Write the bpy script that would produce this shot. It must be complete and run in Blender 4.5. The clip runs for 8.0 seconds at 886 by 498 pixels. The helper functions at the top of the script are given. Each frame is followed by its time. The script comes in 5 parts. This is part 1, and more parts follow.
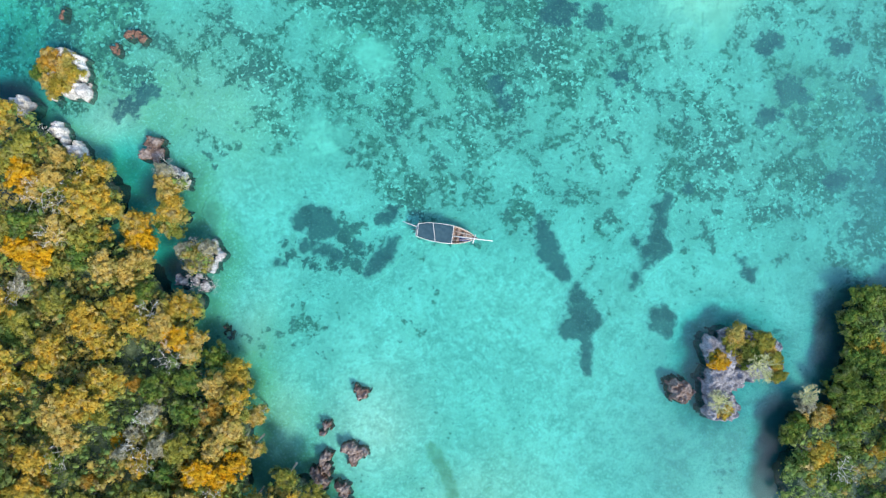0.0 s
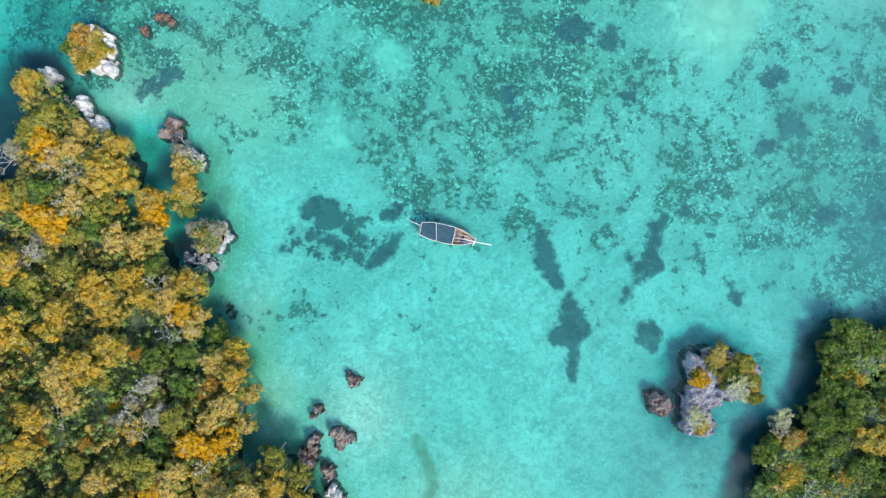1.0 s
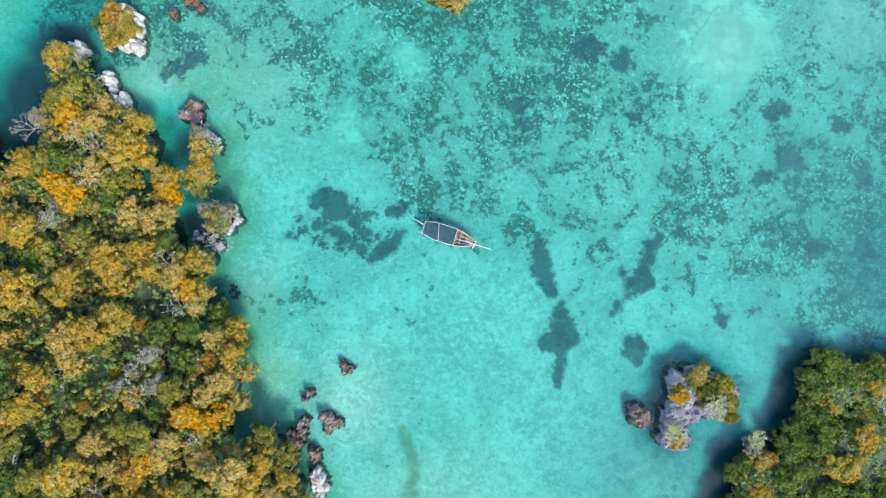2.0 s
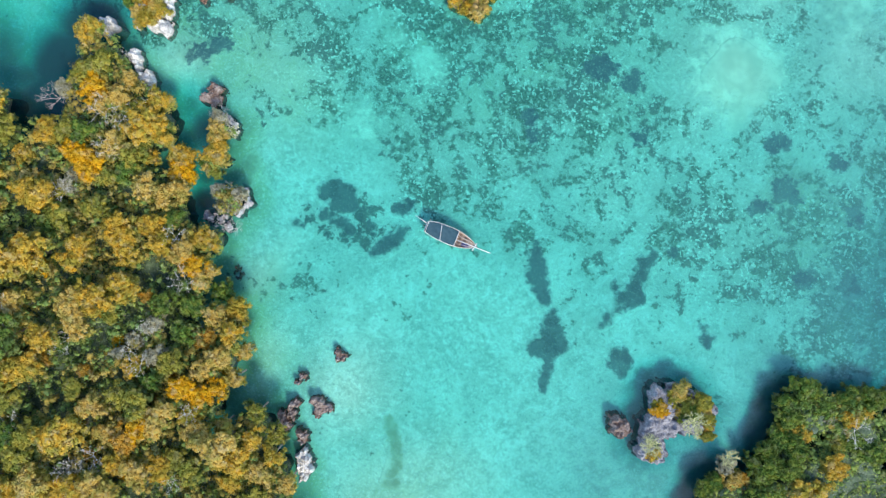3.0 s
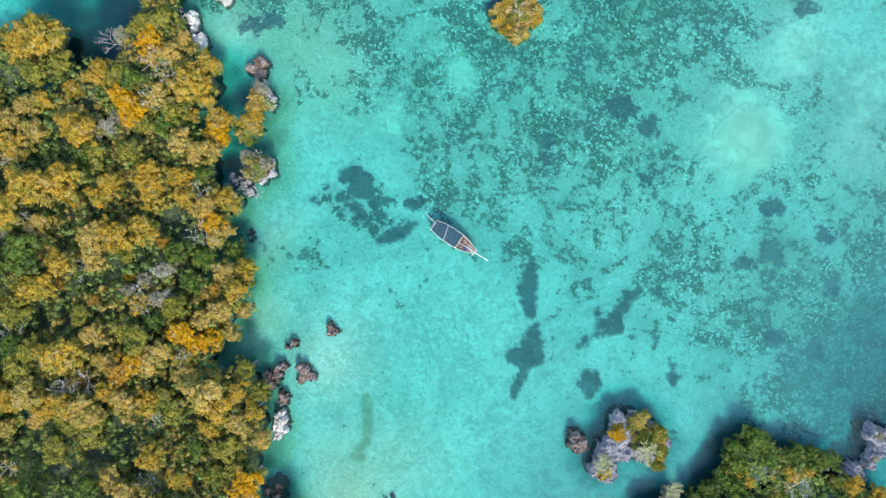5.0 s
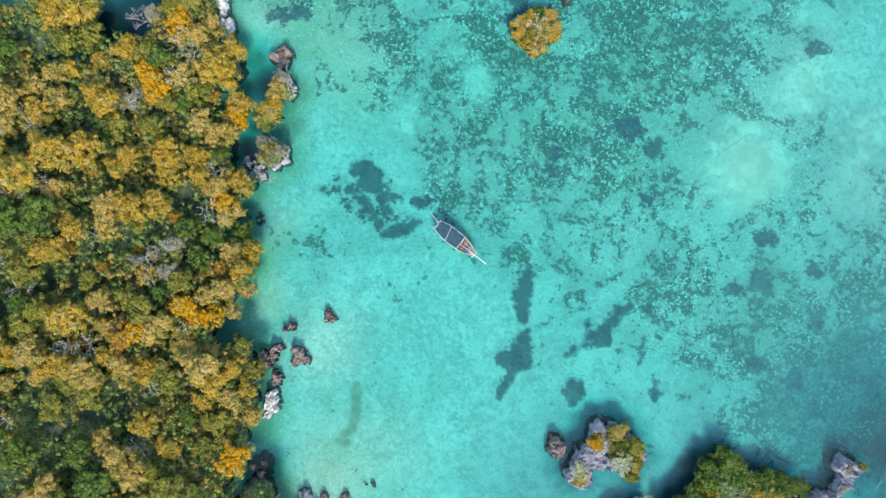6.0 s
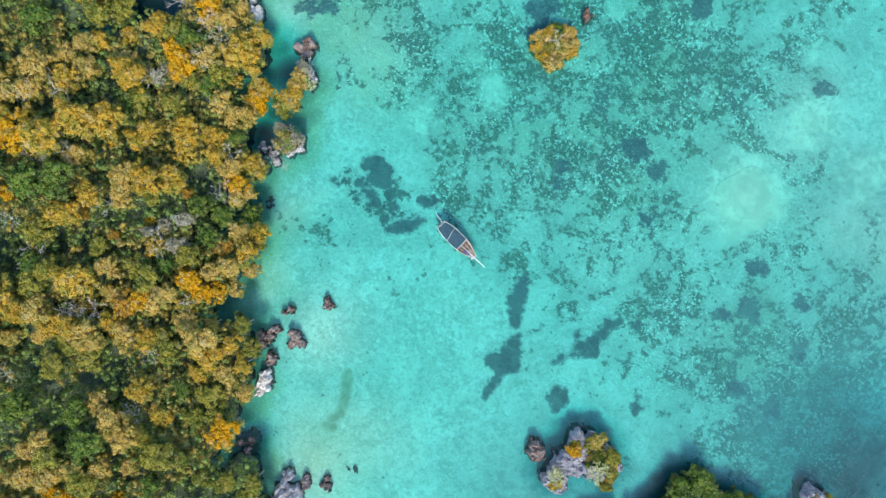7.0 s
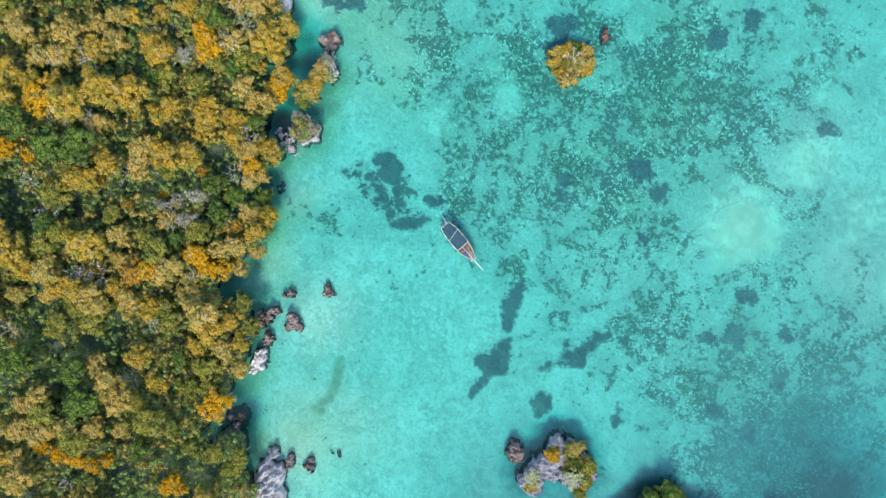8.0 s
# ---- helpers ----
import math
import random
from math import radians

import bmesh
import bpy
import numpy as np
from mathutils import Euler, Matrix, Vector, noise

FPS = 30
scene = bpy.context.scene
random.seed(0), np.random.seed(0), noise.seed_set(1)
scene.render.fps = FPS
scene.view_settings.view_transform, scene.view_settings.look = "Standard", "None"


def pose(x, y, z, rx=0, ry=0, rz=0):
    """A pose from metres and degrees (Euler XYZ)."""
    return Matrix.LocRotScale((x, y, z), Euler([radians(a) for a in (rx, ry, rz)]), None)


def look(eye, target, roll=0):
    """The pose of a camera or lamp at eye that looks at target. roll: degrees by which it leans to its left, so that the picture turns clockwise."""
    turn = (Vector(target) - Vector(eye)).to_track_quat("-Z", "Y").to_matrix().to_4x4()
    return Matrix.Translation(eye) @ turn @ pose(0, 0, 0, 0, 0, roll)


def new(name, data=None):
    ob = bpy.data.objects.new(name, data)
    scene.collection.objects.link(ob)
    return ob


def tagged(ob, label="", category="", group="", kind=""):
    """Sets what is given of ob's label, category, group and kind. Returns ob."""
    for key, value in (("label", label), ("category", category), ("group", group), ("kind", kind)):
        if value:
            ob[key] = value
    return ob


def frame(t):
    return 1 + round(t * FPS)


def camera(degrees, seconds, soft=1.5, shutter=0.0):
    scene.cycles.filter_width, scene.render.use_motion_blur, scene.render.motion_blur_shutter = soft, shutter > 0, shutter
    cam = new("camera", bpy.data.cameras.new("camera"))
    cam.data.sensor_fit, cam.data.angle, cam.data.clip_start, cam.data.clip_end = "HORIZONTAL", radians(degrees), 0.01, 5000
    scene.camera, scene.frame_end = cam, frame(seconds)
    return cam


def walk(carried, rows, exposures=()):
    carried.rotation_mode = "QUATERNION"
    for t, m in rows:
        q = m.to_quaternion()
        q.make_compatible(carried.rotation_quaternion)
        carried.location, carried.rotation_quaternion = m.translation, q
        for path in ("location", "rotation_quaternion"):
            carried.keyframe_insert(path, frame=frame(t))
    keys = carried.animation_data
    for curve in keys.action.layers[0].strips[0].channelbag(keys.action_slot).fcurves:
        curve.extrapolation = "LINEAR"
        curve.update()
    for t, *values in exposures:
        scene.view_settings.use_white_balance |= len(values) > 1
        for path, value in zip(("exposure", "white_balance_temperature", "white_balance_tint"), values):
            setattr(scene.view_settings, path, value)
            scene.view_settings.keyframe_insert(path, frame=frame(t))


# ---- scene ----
cam = camera(74.0, 8.0, soft=1.3)
# seconds, place of the eye, turn about the upright: a drone climbing straight up while it turns
ROWS = [
    (0.0, 0.005, 0.001, 84.998, 0.015), (0.5, -0.015, 0.063, 86.524, 2.385), (1.0, -0.044, 0.124, 88.039, 4.788),
    (1.5, -0.084, 0.183, 89.545, 7.221), (2.0, -0.133, 0.239, 91.043, 9.685), (2.5, -0.190, 0.292, 92.534, 12.179),
    (3.0, -0.257, 0.341, 94.022, 14.700), (3.5, -0.332, 0.385, 95.507, 17.250), (4.0, -0.415, 0.425, 96.991, 19.825),
    (4.5, -0.505, 0.458, 98.476, 22.426), (5.0, -0.603, 0.485, 99.964, 25.052), (5.5, -0.708, 0.505, 101.456, 27.701),
    (6.0, -0.820, 0.517, 102.954, 30.372), (6.5, -0.937, 0.520, 104.461, 33.066), (7.0, -1.061, 0.515, 105.977, 35.780),
    (7.5, -1.190, 0.499, 107.504, 38.513), (8.0, -1.324, 0.473, 109.045, 41.266),
]
# the gimbal points a fifth of a degree and one degree off the plumb line
GIMBAL = pose(0, 0, 0, -0.213, 0, 0) @ pose(0, 0, 0, 0, 1.003, 0)
walk(cam, [(t, pose(x, y, z, 0, 0, turn) @ GIMBAL) for t, x, y, z, turn in ROWS])

# ---- light ----
SUN_X, SUN_Y, SUN_HEIGHT = 0.66, -0.75, 48.0
world = bpy.data.worlds.new("hazy_sky")
scene.world = world
world.use_nodes = True
sky = world.node_tree.nodes.new("ShaderNodeTexSky")
sky.sky_type, sky.sun_disc = "NISHITA", False
sky.sun_elevation, sky.sun_rotation = radians(SUN_HEIGHT), math.atan2(SUN_X, SUN_Y)
sky.dust_density = 0.5
world.node_tree.links.new(sky.outputs[0], world.node_tree.nodes["Background"].inputs[0])
world.node_tree.nodes["Background"].inputs[1].default_value = 0.14
sun = new("sun", bpy.data.lights.new("sun", "SUN"))
sun.data.energy, sun.data.angle, sun.data.color = 1.75, radians(14.0), (1.0, 0.92, 0.73)
flat = math.hypot(SUN_X, SUN_Y)
sun.matrix_world = look((0, 0, 0), (-SUN_X / flat, -SUN_Y / flat, -math.tan(radians(SUN_HEIGHT))))
scene.view_settings.exposure = 1.24


# ---- fields over the plan ----
def lattice(ix, iy, seed):
    h = (ix.astype(np.int64) * 374761393 + iy.astype(np.int64) * 668265263 + seed * 974711) & 0xFFFFFFFF
    h = ((h ^ (h >> 13)) * 1274126177) & 0xFFFFFFFF
    return ((h ^ (h >> 16)) & 0xFFFF) / 65535.0


def grain(x, y, size, octaves=4, seed=1, rough=0.5):
    """Smooth noise over the plan, about -1 to 1, with lumps of that size in metres."""
    total, weight, out = 0.0, 1.0, np.zeros(np.shape(x))
    for k in range(octaves):
        u, v = np.asarray(x) / size * 2 ** k + 17.3 * k, np.asarray(y) / size * 2 ** k - 9.1 * k
        iu, iv = np.floor(u), np.floor(v)
        fu, fv = u - iu, v - iv
        fu, fv = fu * fu * (3 - 2 * fu), fv * fv * (3 - 2 * fv)
        a, b = lattice(iu, iv, seed + k), lattice(iu + 1, iv, seed + k)
        c, d = lattice(iu, iv + 1, seed + k), lattice(iu + 1, iv + 1, seed + k)
        out += weight * ((a * (1 - fu) + b * fu) * (1 - fv) + (c * (1 - fu) + d * fu) * fv)
        total, weight = total + weight, weight * rough
    return out / total * 2 - 1


def inside(x, y, lobes, tight=2.2):
    """Metres inside the edge of a form made of round lobes (x, y, radius) that run together; outside it is negative."""
    out = np.zeros(np.shape(x))
    for cx, cy, r in lobes:
        out += np.exp(np.clip(tight * (r - np.hypot(x - cx, y - cy)), -300, 80))
    return np.log(out + 1e-250) / tight


def mounds(x, y, lobes):
    out = np.zeros(np.shape(x))
    for cx, cy, r, much in lobes:
        out = np.maximum(out, much * np.exp(-((x - cx) ** 2 + (y - cy) ** 2) / (r * r)))
    return out


def spread(x, y, lobes):
    """Like mounds, but broad lobes that run into one another."""
    left = np.ones(np.shape(x))
    for cx, cy, r, much in lobes:
        left *= 1 - 0.62 * much * np.exp(-((x - cx) ** 2 + (y - cy) ** 2) / (1.7 * r * r))
    return 1 - left


def step(a, b, v):
    k = np.clip((v - a) / (b - a), 0, 1)
    return k * k * (3 - 2 * k)


WEST = [  # the wooded limestone shore
    (-63.8, 19.4, 2.0), (-61.0, 15.4, 3.8), (-59.6, 10.6, 5.6), (-53.0, 7.0, 6.0), (-49.6, 8.2, 2.8), (-60.0, 2.0, 6.5), (-67.0, 0.0, 4.2), (-39.6, 9.0, 2.2), (-39.6, 4.4, 2.8),
    (-35.9, -1.6, 2.4), (-38.0, -8.8, 3.2), (-48.0, -4.0, 5.0), (-40.0, -15.5, 5.0), (-32.2, -20.3, 3.8), (-32.4, -27.0, 4.4),
    (-32.0, -33.2, 4.2), (-23.6, -36.6, 4.8), (-19.4, -42.0, 4.8), (-17.6, -47.5, 4.4), (-18.0, -55.0, 6.0), (-8.0, -55.5, 5.4),
    (-2.0, -61.0, 6.4), (-10.0, -70.0, 14.0), (-52.0, -14.0, 14.0), (-46.0, -34.0, 16.0), (-68.0, -12.0, 11.0), (-70.0, -38.0, 24.0),
    (-36.0, -58.0, 20.0), (-30.0, -88.0, 26.0), (-78.0, 2.0, 5.2), (-82.0, -3.0, 6.0), (-92.0, -18.0, 16.0), (-66.0, -78.0, 24.0),
]
EAST = [  # the eastern headland
    (60.9, -10.7, 4.8), (58.8, -17.3, 3.6), (59.2, -24.9, 5.6), (52.2, -27.0, 5.0), (50.6, -33.6, 5.0), (58.2, -35.6, 9.0),
    (67.5, -10.9, 5.2), (74.7, -10.9, 5.0), (80.9, -10.4, 5.0), (68.5, -23.3, 11.0), (82.9, -21.2, 11.0), (72.6, -37.7, 14.0),
]
SOUTHEAST = [(36.7, -13.9, 1.4), (39.1, -13.0, 1.5), (42.3, -13.0, 1.5), (45.0, -14.3, 1.5), (45.4, -17.0, 1.5), (42.5, -16.6, 2.5), (38.2, -15.8, 2.4), (37.4, -19.0, 2.1), (38.0, -22.0, 2.4), (36.6, -23.6, 1.1), (39.2, -23.6, 1.2), (39.8, -18.7, 1.7)]
NORTHWEST = [(-58.7, 26.3, 1.5), (-56.5, 27.0, 1.8), (-54.6, 26.4, 1.2), (-54.8, 24.9, 1.3), (-57.2, 24.4, 2.2), (-54.2, 23.0, 1.2), (-53.4, 22.0, 0.8), (-55.6, 22.0, 1.1), (-57.8, 21.4, 0.9)]
NORTH = [(-7.6, 40.3, 2.9), (-10.4, 40.8, 1.2), (-6.6, 43.7, 1.2), (-6.1, 37.9, 1.8), (-5.2, 41.2, 1.8), (-9.4, 38.6, 1.4)]
# deep spots; those along the shore also paint its shade on the floor
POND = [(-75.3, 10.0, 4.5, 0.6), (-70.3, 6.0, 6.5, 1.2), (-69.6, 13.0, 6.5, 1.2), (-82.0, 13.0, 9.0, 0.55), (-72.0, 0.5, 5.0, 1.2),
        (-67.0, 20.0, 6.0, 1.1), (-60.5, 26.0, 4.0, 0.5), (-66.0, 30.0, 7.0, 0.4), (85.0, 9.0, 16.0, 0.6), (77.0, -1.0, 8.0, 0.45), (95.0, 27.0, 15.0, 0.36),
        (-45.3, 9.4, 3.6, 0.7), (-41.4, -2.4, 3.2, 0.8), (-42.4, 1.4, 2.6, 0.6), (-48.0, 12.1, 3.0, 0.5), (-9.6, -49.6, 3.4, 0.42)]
# shallows; the last two lobes put a pale sky reflection into the depth
SHALLOW_AND_SHEEN = [(2.0, -46.0, 12.0, 0.8), (-12.0, -26.0, 9.0, 0.7), (-40.0, 24.0, 12.0, 0.4), (-52.0, 20.0, 7.0, 0.6), (37.0, 40.0, 8.0, 0.45),
           (-30.0, -12.0, 6.0, 0.5), (-26.0, -25.0, 6.0, 0.6), (38.7, 56.0, 9.0, 0.4), (51.0, 54.0, 9.0, 0.4), (58.0, 46.0, 12.0, 0.5), (66.0, 58.0, 16.0, 0.6)]
REEF = [  # where algae and coral rubble cover the sand
    (-14.0, 21.0, 6.0, 0.55), (-10.0, 33.0, 8.0, 0.6), (-22.0, 34.0, 7.0, 0.6), (-28.0, 21.0, 4.0, 0.5), (66.0, 4.0, 10.0, 0.7), (72.0, 30.0, 12.0, 0.6), (30.0, 10.0, 8.0, 0.3),
    (4.0, 28.0, 14.0, 0.85), (1.0, 8.5, 7.5, 1.2), (-8.5, 14.0, 6.5, 0.75), (-19.0, 24.0, 5.0, 0.8), (-27.0, 27.0, 6.0, 0.75),
    (16.0, 22.0, 11.0, 0.62), (29.0, 19.0, 11.0, 0.5), (41.0, 13.0, 9.0, 0.55), (50.0, 19.0, 11.0, 0.62), (60.0, 11.0, 10.0, 0.62),
    (25.0, 31.0, 8.0, 0.45), (4.0, 52.0, 16.0, 0.78), (20.0, 54.0, 12.0, 0.7), (-18.0, 44.0, 9.0, 0.65), (62.0, 34.0, 12.0, 0.5),
    (76.0, 20.0, 14.0, 0.9), (69.0, 11.0, 10.0, 0.8), (-9.4, 7.9, 4.0, 0.7), (-14.0, 3.4, 2.6, 0.6), (-23.0, -11.0, 3.0, 0.5), (-24.0, -19.0, 3.0, 0.4), (26.0, 72.0, 10.0, 0.55), (48.0, 44.0, 8.0, 0.3), (45.0, -6.0, 5.0, 0.5), (-20.0, -13.0, 4.5, 0.45),
    (-36.0, 14.0, 5.0, 0.5), (10.0, 4.0, 5.0, 0.7), (-45.0, 33.0, 8.0, 0.6), (36.0, 26.0, 26.0, 0.25), (20.0, 44.0, 20.0, 0.3), (-60.0, 35.0, 8.0, 0.85), (-53.0, 32.0, 5.0, 0.6), (-66.0, 26.0, 6.0, 0.7), (-35.0, 29.0, 7.0, 0.5), (-60.0, 28.0, 5.0, 0.8), (-51.0, 26.0, 4.0, 0.5),
]
ALGAE = [  # a thin green film on the sand
    (-44.0, 24.0, 11.0, 0.75), (-52.0, 31.0, 10.0, 0.95), (-62.0, 34.0, 12.0, 0.8), (6.0, 33.0, 9.0, 0.6), (57.0, 18.0, 9.0, 0.6), (-32.0, 18.0, 9.0, 0.5),
    (6.0, 54.0, 11.0, 0.55), (-26.0, -28.0, 8.0, 0.5), (-29.0, -14.0, 5.0, 0.5), (2.0, -44.0, 12.0, 0.45), (-12.0, 22.0, 8.0, 0.35), (-80.0, 16.0, 10.0, 0.95), (-74.0, 24.0, 7.0, 0.9), (-14.0, 32.0, 9.0, 0.45), (16.0, 30.0, 10.0, 0.4), (10.0, 46.0, 15.0, 0.5), (-2.0, 26.0, 9.0, 0.4), (54.0, 20.0, 7.0, 0.7),
]
HAZE_FILM = [(53.0, -13.0, 7.0, 0.6), (46.0, -21.0, 6.5, 0.6), (36.0, -28.0, 14.0, 0.62), (51.0, -8.0, 7.0, 0.5), (29.0, -18.0, 6.0, 0.35), (33.5, -17.0, 5.0, 0.4), (58.0, -3.5, 4.0, 0.3), (68.0, 6.0, 14.0, 0.75), (76.0, 20.0, 14.0, 0.8), (60.0, 20.0, 12.0, 0.45), (84.0, 38.0, 18.0, 0.6), (56.0, 50.0, 12.0, 0.35)]  # sand dulled by a grey film: haze put into its colour
POOLS = [  # bare pale sand
    (36.9, 39.5, 8.4, 1.1), (30.5, 66.9, 4.5, 0.7), (38.7, 56.0, 6.5, 0.75), (-2.0, 51.9, 3.0, 0.8), (51.1, 54.4, 7.0, 0.8),
    (-12.0, 28.2, 4.6, 0.9), (-17.5, 30.5, 4.0, 0.8), (-20.5, 17.4, 4.6, 0.8), (3.5, 20.0, 3.0, 0.4),
]


def drop_and_shade(x, y):
    """How far the sand falls away beside the undercut eastern rocks, 0 to 1; also the mask of the shade painted there.
    """
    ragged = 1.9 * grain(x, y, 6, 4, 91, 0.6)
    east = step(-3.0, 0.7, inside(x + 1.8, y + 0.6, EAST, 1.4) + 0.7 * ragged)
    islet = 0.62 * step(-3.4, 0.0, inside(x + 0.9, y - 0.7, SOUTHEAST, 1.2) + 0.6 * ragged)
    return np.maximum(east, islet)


def depth(x, y):
    """How deep the water stands over the sand, in metres."""
    wx, wy = x + 3.5 * grain(x, y, 11, 3, 71), y + 3.5 * grain(x, y, 11, 3, 83)
    d = 1.25 - 0.75 * mounds(wx, wy, SHALLOW_AND_SHEEN) + 2.3 * mounds(x, y, POND) + 1.1 * drop_and_shade(x, y) + 0.14 * grain(x, y, 18, 3, 5)
    return np.clip(d, 0.35, 4)


def sea_floor(x, y):
    """Height of the sand, what covers it, and the shade painted on it along the shores."""
    wx, wy = x + 3.0 * grain(x, y, 9, 4, 71, 0.6), y + 3.0 * grain(x, y, 9, 4, 83, 0.6)
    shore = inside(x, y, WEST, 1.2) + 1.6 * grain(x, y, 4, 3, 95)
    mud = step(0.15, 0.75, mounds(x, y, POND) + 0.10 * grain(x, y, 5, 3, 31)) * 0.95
    fields = {
        "reef": np.clip(0.72 * spread(wx, wy, REEF) + 0.40 * grain(x, y, 7, 4, 11, 0.6), 0.04, 0.64),
        "pool": mounds(wx, wy, POOLS),
        # dark bottom, plus shore shade painted beside the rocks and under the trees
        "mud": np.maximum(mud, np.maximum(0.8 * drop_and_shade(x, y) ** 2.0, 0.28 * step(-1.6, 0.4, shore))),
        # strength of the painted haze film
        "silt": np.clip(mounds(wx, wy, HAZE_FILM) * (1 + 0.5 * grain(x, y, 8, 3, 61)), 0, 0.75),
        "algae": np.clip(np.maximum(mounds(wx, wy, ALGAE) * (1 + 0.7 * grain(x, y, 6, 4, 57)), 0.85 * step(-5.0, -0.5, shore)), 0, 0.9),
    }
    return -depth(x, y) + 0.10 * fields["reef"] * grain(x, y, 1.6, 2, 41) + 0.05 * grain(x, y, 4, 3, 43), fields


def write_fields(me, fields):
    for key, values in fields.items():
        me.attributes.new(key, "FLOAT", "POINT").data.foreach_set("value", values.astype(np.float32))


def link_mesh(name, verts, faces, material, smooth=True, normals=None):
    me = bpy.data.meshes.new(name)
    me.from_pydata(verts, [], faces)
    me.materials.append(material)
    if smooth:
        me.polygons.foreach_set("use_smooth", np.ones(len(me.polygons), dtype=bool))
    me.update()
    if normals is not None:
        me.normals_split_custom_set_from_vertices(normals)
    return me


def sheet_grid(xs, ys):
    gx, gy = np.meshgrid(xs, ys)
    n = len(xs)
    i, j = np.meshgrid(np.arange(len(xs) - 1), np.arange(len(ys) - 1))
    a = (j * n + i).ravel()
    return gx.ravel(), gy.ravel(), np.stack([a, a + 1, a + n + 1, a + n], 1)


# ---- materials ----
def material(name):
    mat = bpy.data.materials.new(name)
    mat.use_nodes = True
    tree = mat.node_tree
    return mat, tree, tree.nodes["Principled BSDF"]


def node(tree, kind, **inputs):
    n = tree.nodes.new(kind)
    for key, value in inputs.items():
        socket = n.inputs[int(key[1:])] if key[0] == "_" and key[1:].isdigit() else n.inputs[key]
        if isinstance(value, bpy.types.NodeSocket):
            tree.links.new(value, socket)
        else:
            socket.default_value = value
    return n


def mixed(tree, factor, a, b, blend="MIX"):
    n = tree.nodes.new("ShaderNodeMix")
    n.data_type, n.blend_type = "RGBA", blend
    for socket, value in ((n.inputs[0], factor), (n.inputs[6], a), (n.inputs[7], b)):
        if isinstance(value, bpy.types.NodeSocket):
            tree.links.new(value, socket)
        elif isinstance(value, tuple):
            socket.default_value = (*value[:3], 1)
        else:
            socket.default_value = value
    return n.outputs[2]


def between(tree, value, a, b, low=0.0, high=1.0):
    n = tree.nodes.new("ShaderNodeMapRange")
    n.interpolation_type = "SMOOTHSTEP"
    tree.links.new(value, n.inputs[0])
    for k, v in zip((1, 2, 3, 4), (a, b, low, high)):
        n.inputs[k].default_value = v
    return n.outputs[0]


def maths(tree, op, a, b=0.0, c=0.0):
    n = tree.nodes.new("ShaderNodeMath")
    n.operation = op
    for socket, value in zip(n.inputs, (a, b, c)):
        if isinstance(value, bpy.types.NodeSocket):
            tree.links.new(value, socket)
        else:
            socket.default_value = value
    return n.outputs[0]


def noisy(tree, size, detail=4.0, rough=0.55, warp=0.0, where=None):
    where = where or tree.nodes.new("ShaderNodeNewGeometry").outputs["Position"]
    n = node(tree, "ShaderNodeTexNoise", Vector=where, Scale=1.0 / size, Detail=detail, Roughness=rough, Distortion=warp)
    return n.outputs["Fac"]


def bumped(tree, shader, height, strength, distance):
    n = node(tree, "ShaderNodeBump", Strength=strength, Distance=distance, Height=height)
    tree.links.new(n.outputs[0], shader.inputs["Normal"])


def field(tree, name):
    n = tree.nodes.new("ShaderNodeAttribute")
    n.attribute_name = name
    return n.outputs["Fac"]


